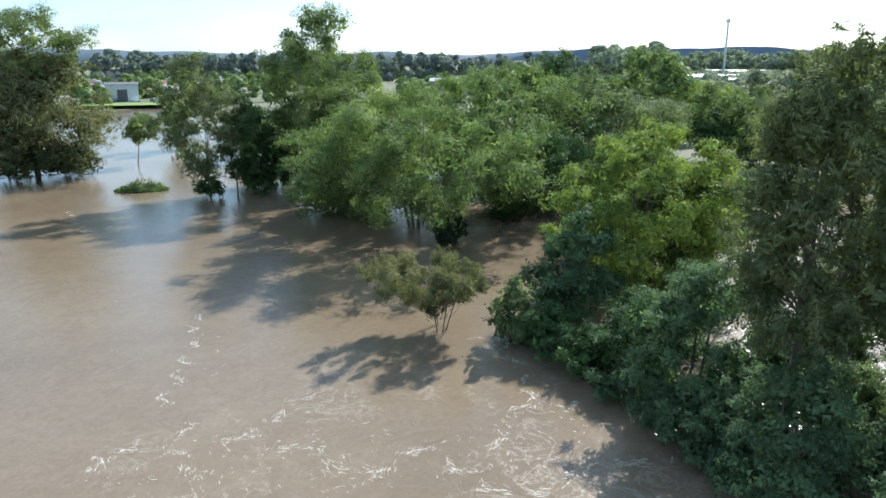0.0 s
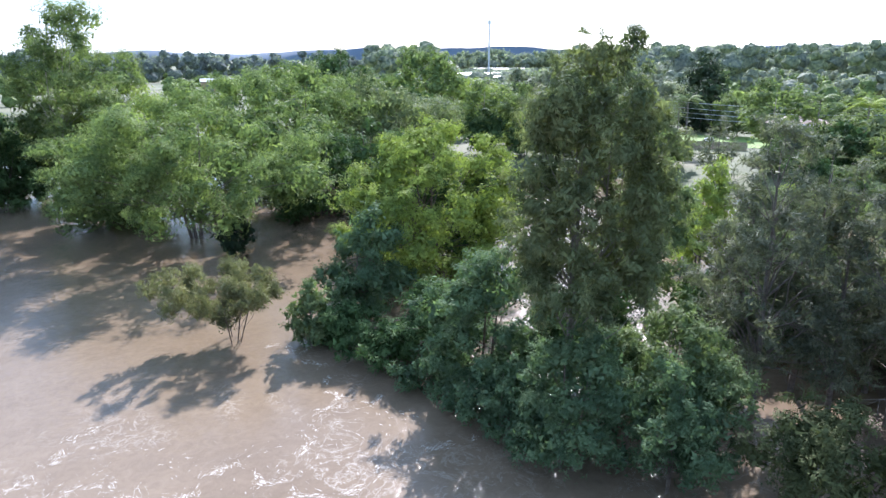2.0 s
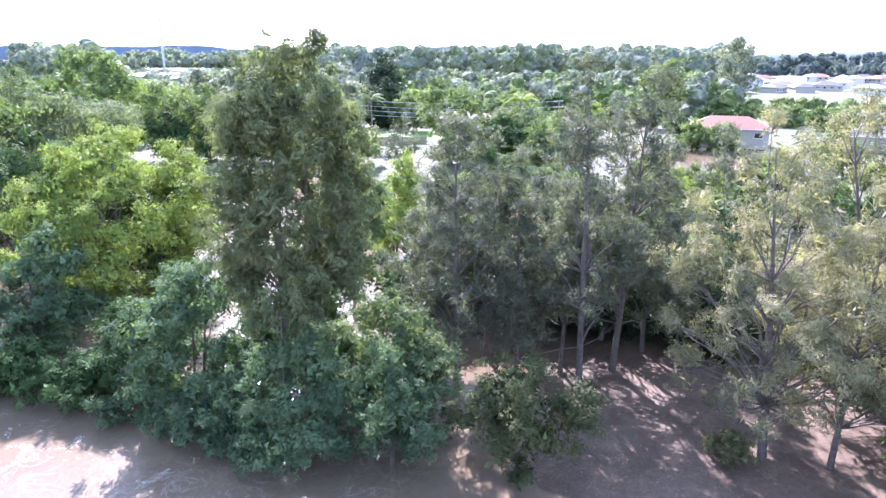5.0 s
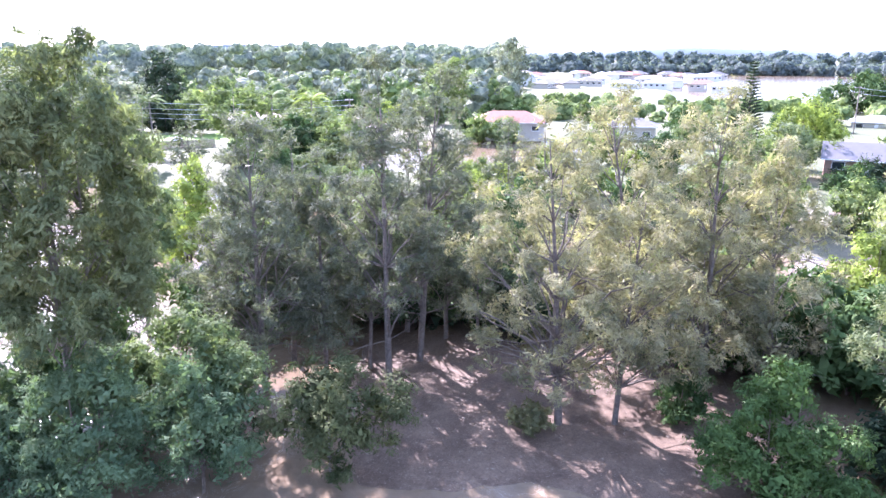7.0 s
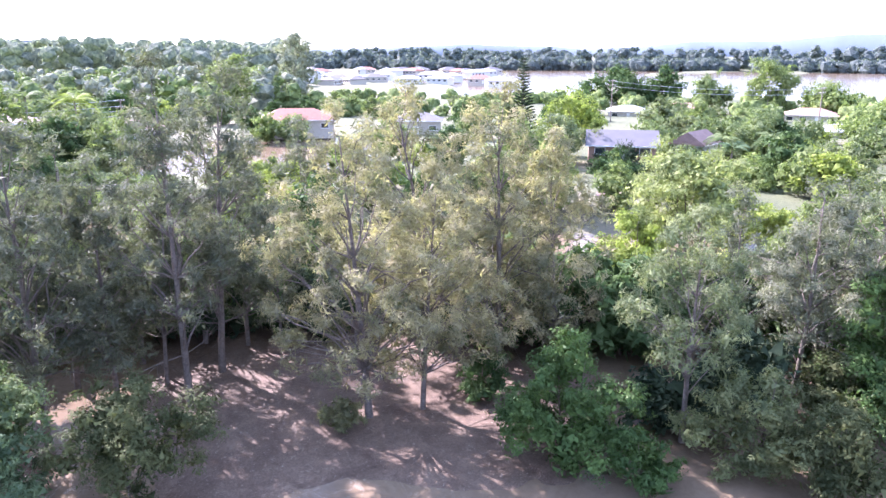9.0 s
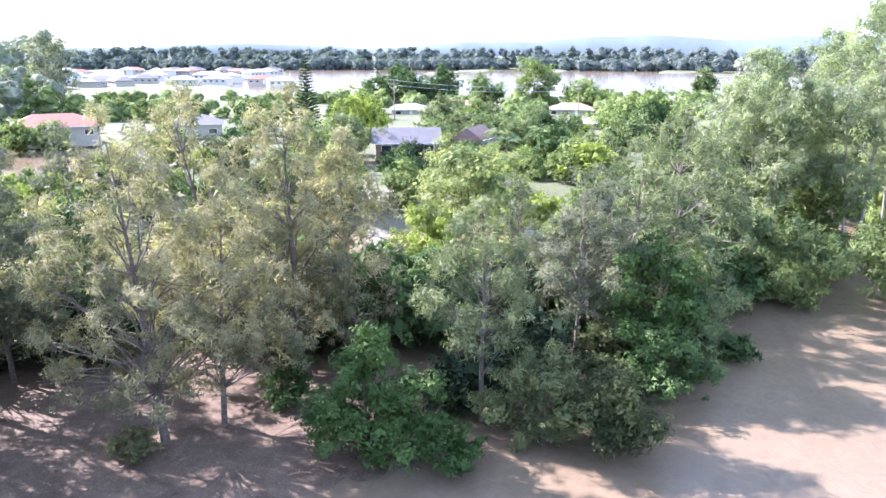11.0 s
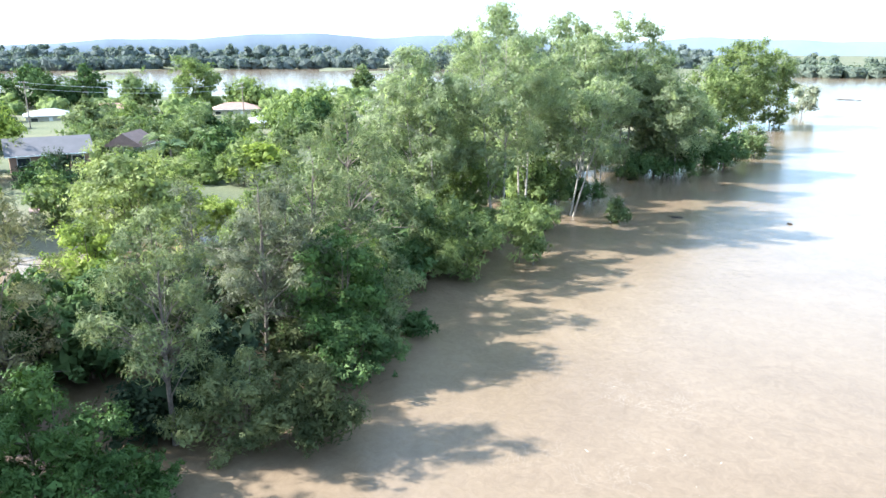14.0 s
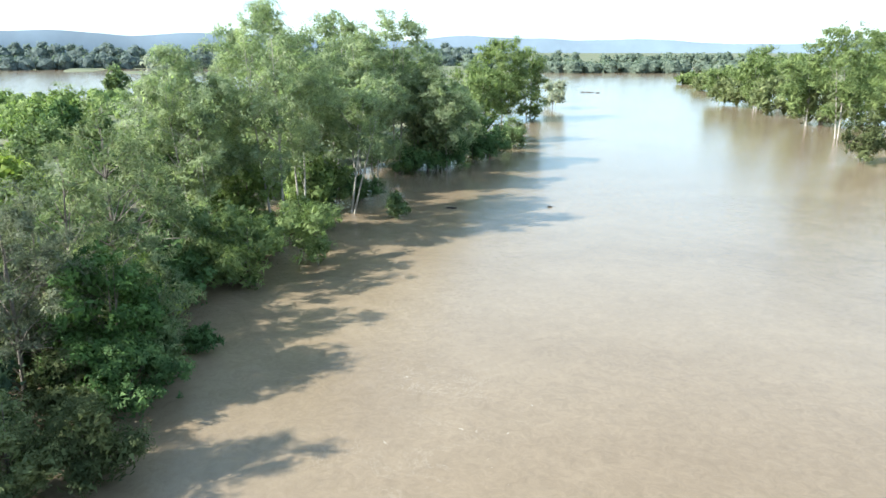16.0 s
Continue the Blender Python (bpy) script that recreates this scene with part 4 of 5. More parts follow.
shrub(2.9, -154.7, 9.5, 4.6, 0.05, 100, (0.1, 0.1), "drowned bushy tree off the far bank", "olive2")

# town trees
dome(172.2, 149.0, 21.0, 8.3, 0.05, 110, (0.9, -1.3), "dense dark round-headed tree", "dark")
dome(148.4, 126.2, 14.3, 6.5, 0, 111, (0.2, -0.4), "very dark clipped-looking tree beside a lawn", "dark")
dome(161.5, -22.2, 11.3, 8.9, 0.12, 112, (-0.1, 0.7), "bright green garden tree with a spreading crown", "lime")
gum(270.5, 67.5, 28.5, 8.8, 0.1, 113, (-0.2, 0.4), "tall thin-topped grey gum", "grey")
dome(278.7, -50.4, 14.8, 12.3, 0.1, 114, (-0.6, -1.9), "dark green spreading park tree", "deep")
dome(270.0, -67.9, 14.8, 6.9, 0.1, 115, (-0.2, -0.6), "dark green round park tree", "deep")
dome(227.2, -71.4, 13.1, 8.7, 0.25, 116, (-0.2, -0.3), "light green park tree with clear trunk", "fresh")
gum(242.0, -93.9, 18.7, 9.2, 0.1, 117, (-0.6, -1.1), "grey-green gum in the town")
dome(222.8, -105.0, 12.2, 9.4, 0.1, 118, (0.0, 0.4), "green park tree beside a power pole", "mid")
dome(130.9, -50.7, 9.8, 9.2, 0, 119, (-0.5, -0.4), "leafy green garden tree with palms below", "fresh")
dome(149.5, -36.3, 7.9, 5.3, 0, 120, (-0.3, -0.8), "light green garden tree beside a house", "fresh")
dome(118.0, -24.7, 5.3, 5.8, 0, 121, (-0.1, -0.0), "dark green garden tree in front of a house", "dark")
dome(129.3, -56.7, 3.6, 4.0, 0, 122, (-0.1, -0.0), "bright lime-green garden shrub", "lime")
dome(148.7, -86.7, 12.0, 11.1, 0, 123, (-0.2, 0.3), "leafy green garden tree", "mid")
dome(286.8, -193.8, 13.5, 5.5, 0.1, 124, (0.1, 0.2), "small dense round green tree", "fresh")
dome(160.5, 41.5, 7.2, 4.6, 0.05, 280, (-0.1, 0.0), "light green garden tree before a tiled roof", "fresh")
dome(160.5, 47.5, 6.6, 4.0, 0.05, 281, (-0.1, 0.1), "green garden tree before a tiled roof", "mid")
dome(129.9, -33.1, 7.4, 4.3, 0, 283, (0.0, 0.4), "light green garden tree between two roofs", "fresh")
dome(111.2, -33.8, 4.2, 5.1, 0, 284, (-0.0, 0.3), "dark green garden bush below a gabled house", "deep")
dome(133.0, -51.9, 9.1, 8.3, 0, 285, (0.1, 0.8), "large leafy green garden tree", "mid")
dome(120.5, -55.6, 5.5, 6.0, 0, 286, (0.1, 0.5), "bright yellow-green garden tree", "lime")
dome(112.4, -21.8, 5.2, 4.2, 0, 287, (-0.1, 0.0), "dark green garden tree below a grey roof", "deep")
shrub(20.6, 28.9, 4.2, 2.2, 0, 288, (0.3, -0.3), "blue-green bush overhanging the water", "blue")
shrub(23.5, 32.4, 4.3, 3.1, 0, 289, (0.5, -0.5), "blue-green bush around the tall gum's stems", "blue")
# dark tint here too stands for shade between the bank trees
dome(37.3, -14.7, 5.1, 3.0, 0, 290, (-0.3, -0.5), "tree in the shade of the river oaks, leaves darkened for it", "dark")
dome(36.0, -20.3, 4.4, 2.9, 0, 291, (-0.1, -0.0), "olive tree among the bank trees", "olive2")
dome(36.0, -10.5, 3.5, 2.4, 0, 294, (-0.1, -0.2), "bush in the shade of the river oaks, leaves darkened for it", "dark")
dome(102.8, -37.9, 5.1, 5.9, 0, 292, (-0.2, 0.0), "leafy green tree beside a gabled house", "mid")
dome(74.5, -29.0, 6.5, 4.6, 0, 296, (0.1, 0.0), "bright yellow-green garden tree behind the bank", "lime")
dome(81.0, -27.5, 6.0, 4.4, 0, 297, (0.1, 0.0), "leafy green garden tree behind the bank", "mid")
dome(123.6, -36.3, 4.8, 4.7, 0, 295, (-0.2, -0.6), "light green tree beside a gabled house", "fresh")

# ---- houses, masts and streets ----
def box(bm, x0, x1, y0, y1, z0, z1):
    v = [bm.verts.new(p) for p in ((x0, y0, z0), (x1, y0, z0), (x1, y1, z0), (x0, y1, z0), (x0, y0, z1), (x1, y0, z1), (x1, y1, z1), (x0, y1, z1))]
    for f in ((0, 3, 2, 1), (4, 5, 6, 7), (0, 1, 5, 4), (1, 2, 6, 5), (2, 3, 7, 6), (3, 0, 4, 7)):
        bm.faces.new([v[i] for i in f])


def block(name, dims, mat, parent, label=""):
    bm = bmesh.new()
    box(bm, *dims)
    return part(name, bm, mat, parent, label)


def roof_mesh(w, d, eave, rise, over, hip, z):
    """A hipped or gabled roof with eaves and thickness."""
    bm = bmesh.new()
    x, y = w / 2 + over, d / 2 + over
    cut = y if hip else 0.0
    ridge = max(0.5, x - cut)
    low = [bm.verts.new(p) for p in ((-x, -y, z), (x, -y, z), (x, y, z), (-x, y, z))]
    edge = [bm.verts.new(p) for p in ((-x, -y, z + eave), (x, -y, z + eave), (x, y, z + eave), (-x, y, z + eave))]
    r0, r1 = bm.verts.new((-ridge, 0, z + rise)), bm.verts.new((ridge, 0, z + rise))
    bm.faces.new(low[::-1])
    for i in range(4):
        j = (i + 1) % 4
        bm.faces.new((low[i], low[j], edge[j], edge[i]))
    bm.faces.new((edge[0], edge[1], r1, r0))
    bm.faces.new((edge[2], edge[3], r0, r1))
    bm.faces.new((edge[1], edge[2], r1))
    bm.faces.new((edge[3], edge[0], r0))
    return bm


def window(parent, x, y, z, w, h, side):
    """A window on the wall y (side -1 or 1): frame, pane and sill."""
    t = 0.05 * side
    lo, hi = sorted((y, y + t))
    fr = block("window", (x - w / 2, x + w / 2, lo, hi, z, z + h), TRIM, parent, "white framed window")
    lo, hi = sorted((y + t, y + t + 0.02 * side))
    block("pane", (x - w / 2 + 0.08, x + w / 2 - 0.08, lo, hi, z + 0.08, z + h - 0.08), GLASS, fr)
    lo, hi = sorted((y, y + 0.14 * side))
    block("sill", (x - w / 2 - 0.08, x + w / 2 + 0.08, lo, hi, z - 0.07, z - 0.003), TRIM, fr)


def house(x, y, turn, w, d, h, rise, wall, roof, label, hip=True, z=1.5, group=""):
    ob = thing("house", x, y, z, label, "house", group, turn)
    block("wall", (-w / 2, w / 2, -d / 2, d / 2, -1.5, h), wall, ob)
    part("roof", roof_mesh(w, d, 0.18, rise, 0.6, hip, h), roof, ob)
    n = max(2, int(w / 3.5))
    for side in (-1, 1):
        for i in range(n):
            cx = -w / 2 + (i + 0.5) * w / n
            if side == -1 and i == n // 2:
                door = block("door", (cx - 0.45, cx + 0.45, -d / 2 - 0.06, -d / 2, 0.0, 2.05), TRIM, ob, "white painted door")
                block("handle", (cx + 0.3, cx + 0.36, -d / 2 - 0.1, -d / 2 - 0.06, 1.0, 1.1), STEEL, door)
            else:
                window(ob, cx, side * d / 2, 0.9, min(1.8, w / n * 0.6), 1.2, side)
    for side in (-1, 1):
        lo, hi = sorted((side * (d / 2 + 0.6), side * (d / 2 + 0.72)))
        block("gutter", (-w / 2 - 0.6, w / 2 + 0.6, lo, hi, h, h + 0.14), TRIM, ob)
    return ob


def shed(x, y, turn, w, d, h, roof, label, z=1.5, wall=None):
    """A long low industrial or farm shed with a ribbed shallow roof and roller doors."""
    ob = thing("shed", x, y, z, label, "shed", "", turn)
    block("wall", (-w / 2, w / 2, -d / 2, d / 2, -1.5, h), wall or WALL_WHITE, ob)
    part("roof", roof_mesh(w, d, 0.15, 0.12 * d if d < 12 else 1.8, 0.4, False, h), roof, ob)
    for i in range(max(1, int(w / 9))):
        cx = -w / 2 + (i + 0.5) * w / max(1, int(w / 9))
        block("roller_door", (cx - min(2.0, w * 0.3), cx + min(2.0, w * 0.3), -d / 2 - 0.06, -d / 2, -0.2, h * 0.72), ROOF_GREY, ob)
    return ob


def car(x, y, z, turn, paint, label):
    ob = thing("car", x, y, z, label, "car", "", turn)
    prof = ((-2.2, 0.35), (2.2, 0.35), (2.25, 0.8), (1.3, 0.95), (0.7, 1.45), (-1.4, 1.48), (-2.1, 0.95), (-2.25, 0.8))
    bm = bmesh.new()
    rows = []
    for yy, k in ((-0.86, 0.93), (-0.78, 1.0), (0.78, 1.0), (0.86, 0.93)):
        rows.append([bm.verts.new((px, yy * (0.86 if pz > 1.2 else 1), 0.35 + (pz - 0.35) * k)) for px, pz in prof])
    for a, b in zip(rows, rows[1:]):
        for i in range(8):
            j = (i + 1) % 8
            bm.faces.new((a[i], a[j], b[j], b[i]))
    bm.faces.new(rows[0])
    bm.faces.new(rows[-1][::-1])
    bmesh.ops.recalc_face_normals(bm, faces=bm.faces)
    part("body", bm, paint, ob)
    for s in (-1, 1):
        lo, hi = sorted((s * 0.73, s * 0.775))
        block("side_window", (-1.25, 0.62, lo, hi, 1.02, 1.36), GLASS, ob)
    block("windscreen", (0.86, 1.12, -0.66, 0.66, 1.04, 1.3), GLASS, ob)
    for px in (-1.4, 1.4):
        for s in (-1, 1):
            bm = bmesh.new()
            bmesh.ops.create_cone(bm, cap_ends=True, segments=14, radius1=0.33, radius2=0.33, depth=0.2, matrix=pose(px, s * 0.8, 0.33, 90))
            wh = part("tyre", bm, TYRE, ob)
            bm = bmesh.new()
            bmesh.ops.create_cone(bm, cap_ends=True, segments=10, radius1=0.2, radius2=0.2, depth=0.22, matrix=pose(px, s * 0.8, 0.33, 90))
            part("rim", bm, STEEL, wh)
    return ob


def power_pole(x, y, h, turn, label, z=1.0):
    ob = thing("power_pole", x, y, z, label, "power pole", "street poles", turn)
    v, f = [], []
    tube(((0, 0, -1), (0, 0, h)), (0.17, 0.12), 10, v, f)
    finish("pole", v, f, TIMBER, ob)
    for k, zz in enumerate((h - 0.35, h - 1.5)):
        block("crossarm", (-1.2, 1.2, -0.07 + 0.15, 0.07 + 0.15, zz - 0.07, zz + 0.07), TIMBER, ob)
        for px in (-1.05, -0.45, 0.45, 1.05):
            bm = bmesh.new()
            bmesh.ops.create_cone(bm, cap_ends=True, segments=8, radius1=0.07, radius2=0.04, depth=0.22, matrix=pose(px, 0.15, zz + 0.18))
            part("insulator", bm, TRIM, ob)
    return ob


def wire(p, q, sag, label):
    v, f = [], []
    pts = []
    for i in range(13):
        s = i / 12
        pts.append((p[0] + (q[0] - p[0]) * s, p[1] + (q[1] - p[1]) * s, p[2] + (q[2] - p[2]) * s - sag * 4 * s * (1 - s)))
    tube(pts, [0.035] * 13, 4, v, f)
    tagged(finish("power_line", v, f, STEEL), label, "power line", "power lines")


def mast(x, y, h, label):
    ob = thing("radio_mast", x, y, 1.5, label, "mast")
    v, f = [], []
    tube([(0, 0, -1), (0, 0, h * 0.5), (0, 0, h - 1.5)], (1.0, 0.75, 0.5), 12, v, f)
    finish("pole", v, f, STEEL, ob)
    v, f = [], []
    ring = [(1.5 * math.cos(2 * math.pi * k / 12), 1.5 * math.sin(2 * math.pi * k / 12), h - 3) for k in range(13)]
    tube(ring, [0.12] * 13, 6, v, f)
    finish("headframe", v, f, STEEL, ob)
    for k in range(6):
        a = 2 * math.pi * k / 6
        bm = bmesh.new()
        box(bm, -0.28, 0.28, 1.5, 1.75, h - 4.4, h - 1.8)
        bmesh.ops.transform(bm, matrix=pose(0, 0, 0, 0, 0, math.degrees(a)), verts=bm.verts)
        part("antenna_panel", bm, TRIM, ob)
        v, f = [], []
        tube(((0, 0, h - 3), (1.5 * -math.sin(a), 1.5 * math.cos(a), h - 3)), (0.1, 0.1), 5, v, f)
        finish("bracket", v, f, STEEL, ob)
    v, f = [], []
    tube(((0.25, 0, h - 1.6), (0.25, 0, h + 1.2)), (0.1, 0.06), 6, v, f)
    finish("whip_antenna", v, f, STEEL, ob)
    return ob


def palm(x, y, h, r, seed, label, tint="fresh", z=1.2):
    rng = np.random.default_rng(seed)
    ob = thing("palm", x, y, z, label, "palm", "garden palms")
    v, f = [], []
    lx, ly = rng.normal(0, 0.3, 2)
    tube([(lx * s * s, ly * s * s, -1 + (h + 1) * s) for s in (0, 0.25, 0.5, 0.75, 1)], (0.24, 0.2, 0.17, 0.15, 0.13), 8, v, f)
    finish("trunk", v, f, BARK["grey"], ob, smooth=True)
    P, A, B, L, W = [], [], [], [], []
    for k in range(18):
        a = k * 2.4 + rng.uniform(0, 0.4)
        up = rng.uniform(0.1, 1.2)
        for i in range(1, 12):
            s = i / 11
            out = r * s * math.cos(up * 0.7)
            zz = h + r * (s * math.sin(up) - (0.55 + 0.3 * (1.2 - up)) * s * s)
            dx, dy = math.cos(a), math.sin(a)
            for side in (-1, 1):
                P.append((lx + dx * out, ly + dy * out, zz))
                A.append((dx * 0.55 - dy * side * 0.8, dy * 0.55 + dx * side * 0.8, -0.35))
                B.append((dx, dy, 0.15))
                L.append(r * 0.4 * (1 - 0.55 * s))
                W.append(0.3)
    leaf_cloud("fronds", np.array(P), unit(np.array(A)), unit(np.array(B)), L, W, LEAF[tint], ob)
    return ob


def norfolk(x, y, h, r, seed, label):
    rng = np.random.default_rng(seed)
    ob = thing("pine_tree", x, y, 1.0, label, "pine tree")
    v, f = [], []
    tube([(0, 0, -1 + (h + 1) * s) for s in (0, 0.3, 0.6, 1)], (0.3, 0.24, 0.15, 0.03), 8, v, f)
    P, A, B, L, W = [], [], [], [], []
    for i in range(26):
        s = (i + 0.5) / 26
        z = h * (0.06 + 0.94 * s)
        rr = r * (1 - s) ** 0.85 + 0.15
        for k in range(6):
            a = 6.283 * (k + 0.5 * (i % 2)) / 6 + rng.uniform(-0.15, 0.15)
            d = np.array((math.cos(a), math.sin(a), 0.3))
            tube(((0, 0, z), tuple(d * rr + (0, 0, z))), (0.05, 0.02), 3, v, f)
            m = max(4, int(16 * rr / r))
            for j in range(m):
                q = (j + 1) / m
                for side in (-1, 1):
                    P.append(d * rr * q + (0, 0, z))
                    A.append(d * 0.7 + np.array((-d[1], d[0], 0.25)) * side * 0.7)
                    B.append((0, 0, 1.0) + rng.normal(0, 0.4, 3))
                    L.append(0.62)
                    W.append(0.3)
    finish("trunk", v, f, BARK["brown"], ob)
    leaf_cloud("crown", np.array(P), unit(np.array(A)), unit(np.array(B)), L, W, LEAF["dark"], ob)
    return ob


def drift(x, y, r, h, seed, label, tint="fresh"):
    """A floating mat of torn branches and weed."""
    rng = np.random.default_rng(seed)
    ob = thing("floating_bush", x, y, 0.0, label, "driftwood")
    v, f = [], []
    for k in range(9):
        a, l = rng.uniform(0, 6.28), r * rng.uniform(0.5, 1.0)
        tube(((-l * math.cos(a) * 0.5, -l * math.sin(a) * 0.5, 0.0), (0, 0, 0.25 * h), (l * math.cos(a), l * math.sin(a), h * rng.uniform(0.1, 0.9))), (0.09, 0.07, 0.03), 5, v, f)
    finish("branches", v, f, BARK["brown"], ob)
    n = 1500
    rad, a = r * rng.uniform(0, 1, n) ** 0.5, rng.uniform(0, 6.28, n)
    z = h * rng.uniform(0, 1, n) * (1 - (rad / r) ** 2) * (0.6 + 0.4 * np.sin(a * 3 + 1)) + 0.02
    P = np.stack((rad * np.cos(a) * 1.5, rad * np.sin(a) * 0.7, z), 1)
    A = unit(rng.normal(0, 1, (n, 3)) + (0, 0, 0.7))
    B = unit(np.cross(A, rng.normal(0, 1, (n, 3))))
    leaf_cloud("leaves", P, A, B, rng.uniform(0.3, 0.7, n), rng.uniform(0.15, 0.3, n), LEAF[tint], ob)
    return ob


def drift_log(x, y, l, turn, label):
    ob = thing("driftwood_log", x, y, 0.05, label, "driftwood", "", turn)
    v, f = [], []
    k = min(1.0, 0.35 + l / 8)
    tube(((-l / 2, 0, 0), (-l / 6, 0.1, 0.08 * k), (l / 4, -0.08, 0.06 * k), (l / 2, 0.05, 0.2 * k)), (0.2 * k, 0.24 * k, 0.18 * k, 0.08 * k), 8, v, f)
    finish("log", v, f, BARK["wet"], ob)
    v, f = [], []
    k = min(1.0, l / 5)
    tube(((l / 5, 0, 0.1), (l / 3.5, 0.3 * k, 0.6 * k), (l / 3, 0.4 * k, 0.95 * k)), (0.1 * k, 0.07 * k, 0.03 * k), 5, v, f)
    finish("branch", v, f, BARK["wet"], ob)


# town houses among the trees
house(170.7, 43.2, -76, 17, 9, 2.7, 2.6, WALL_CREAM, ROOF_RED, "single-storey cream house with a terracotta tile roof", z=1.9)
# dark wall colour stands in for the shade under the eaves
house(124.4, -25.0, -98, 11.0, 8, 2.3, 2.4, WALL_BRICK, ROOF_GREY, "house with a broad grey metal roof, walls darkened for eave shade", hip=False, z=2.6)
house(126.0, -38.2, -40, 6.5, 5.2, 3.0, 2.2, WALL_WHITE, ROOF_BROWN, "white gabled house with a red-brown tile roof", hip=False, z=1.9)
house(171.5, 14.2, -88, 11, 8, 3.0, 2.0, WALL_CREAM, ROOF_GREY, "cream house with a grey roof hidden by river oaks")
house(231.0, -64.1, -106, 15, 9, 2.4, 2.2, WALL_CREAM, ROOF_FADED, "cream house with a faded red tile roof", z=0.4)
house(213.9, -96.8, -116, 14, 9, 2.4, 2.0, WALL_CREAM, ROOF_FADED, "low house with a faded red tile roof", z=0.4)
house(168.6, -87.0, -118, 16, 9, 2.4, 1.6, WALL_CREAM, ROOF_WHITE, "low house with a pale metal roof", z=0.4)
house(224.9, -46.5, -100, 12, 9, 2.4, 1.8, WALL_CREAM, ROOF_WHITE, "white house with a pale metal roof", z=0.4)
house(178.2, -145.0, -130, 14, 9, 3.0, 1.8, WALL_CREAM, ROOF_WHITE, "pale-roofed house beyond the gums")
house(158.0, 106.3, -53, 13, 9, 3.0, 1.9, WALL_CREAM, ROOF_BROWN, "cream house half hidden by palms")
house(148.5, 73.0, -64, 12, 8, 3.0, 1.8, WALL_CREAM, ROOF_BROWN, "brown-roofed house behind flooded yard and palms")
shed(90.3, -17.3, -100, 3.0, 2.6, 2.2, ROOF_BROWN, "small grey garden shed behind the river oaks", z=0.2, wall=TIMBER)
# dark timber colour stands in for shade on the shed's grey walls
shed(33.3, 92.9, -19, 5.0, 4.0, 2.2, ROOF_BROWN, "dark-roofed flooded boat shed under the shade trees, walls darkened for shade", z=0.3, wall=TIMBER)
car(127.1, 105.9, 1.5, 30, PAINT_WHITE, "white parked car on the grass verge")
car(74.4, -63.4, 0.9, 60, PAINT_WHITE, "white parked car beneath the gums")

# industrial sheds and the radio mast
mast(307.9, 468.6, 46.5, "tall grey steel radio mast with antenna panels")
shed(275.7, 381.6, -36, 34, 20, 5.0, ROOF_WHITE, "long pale-roofed industrial shed")
shed(271.0, 421.1, -32, 34, 20, 6.5, ROOF_WHITE, "pale-roofed industrial shed beside the mast")
shed(363.7, 478.2, -37, 40, 22, 6.0, ROOF_GREY, "grey industrial shed with a wide low roof")
shed(359.0, 530.7, -33, 45, 26, 7.5, ROOF_GREY, "grey industrial shed behind the mast")
shed(94.2, 420.1, -12, 19, 12, 5.0, ROOF_WHITE, "pale-roofed hall beyond the spreading trees", wall=WALL_BRICK)
shed(-27.8, 419.5, 5, 11, 9, 6.0, ROOF_WHITE, "pale-roofed building beyond the gums")
shed(-68.3, 338.5, 11, 13, 9, 7.0, ROOF_GREY, "grey building beside the flooded creek", wall=STEEL)
for tt, xx in enumerate((-92.0, -84.5, -77.0, -70.0, -62.0, -55.0)):
    car(xx, 330.0 + 2.0 * (tt % 3), 1.5, 10 + 70 * (tt % 2), (PAINT_WHITE, PAINT_GREY)[tt % 2], ("white", "dark grey")[tt % 2] + " car parked beside the flooded creek")

# estate beyond the flooded plain, and streets beyond the creek
rng = random.Random(5)
first = [house(450.9, 132.2, -75, 15, 10, 2.8, 2.2, WALL_WHITE, ROOF_WHITE, "white-roofed house on the estate"),
         house(471.4, 90.0, -80, 15, 10, 2.8, 2.4, WALL_CREAM, ROOF_GREY, "grey-roofed house on the estate"),
         house(459.9, -1.5, -92, 15, 10, 2.8, 2.4, WALL_CREAM, ROOF_RED, "terracotta-roofed house on the estate")]
for ob in first:
    tagged(ob, group="estate houses")
for k in range(54):
    az = radians(64.5 + 27.5 * (k + rng.random() * 0.6) / 54)
    d = rng.uniform(430, 640)
    src = first[(0, 0, 0, 1, 0, 2, 1)[k % 7]]
    copy_thing(src, pose(d * math.sin(az), d * math.cos(az), 1.5 + (d - 430) * 0.008, 0, 0, rng.uniform(0, 180)))
for k in range(26):
    az = radians(-16 + 12 * (k + rng.random()) / 26)
    d = rng.uniform(390, 640)
    copy_thing(first[(0, 1, 0, 2)[k % 4]], pose(d * math.sin(az), d * math.cos(az), 1.5, 0, 0, rng.uniform(0, 180)))
for k in range(18):
    az = radians(34 + 34 * (k + rng.random()) / 18)
    d = rng.uniform(300, 560)
    copy_thing(first[(0, 1, 0, 2)[k % 4]], pose(d * math.sin(az), d * math.cos(az), 1.5, 0, 0, rng.uniform(0, 180)))

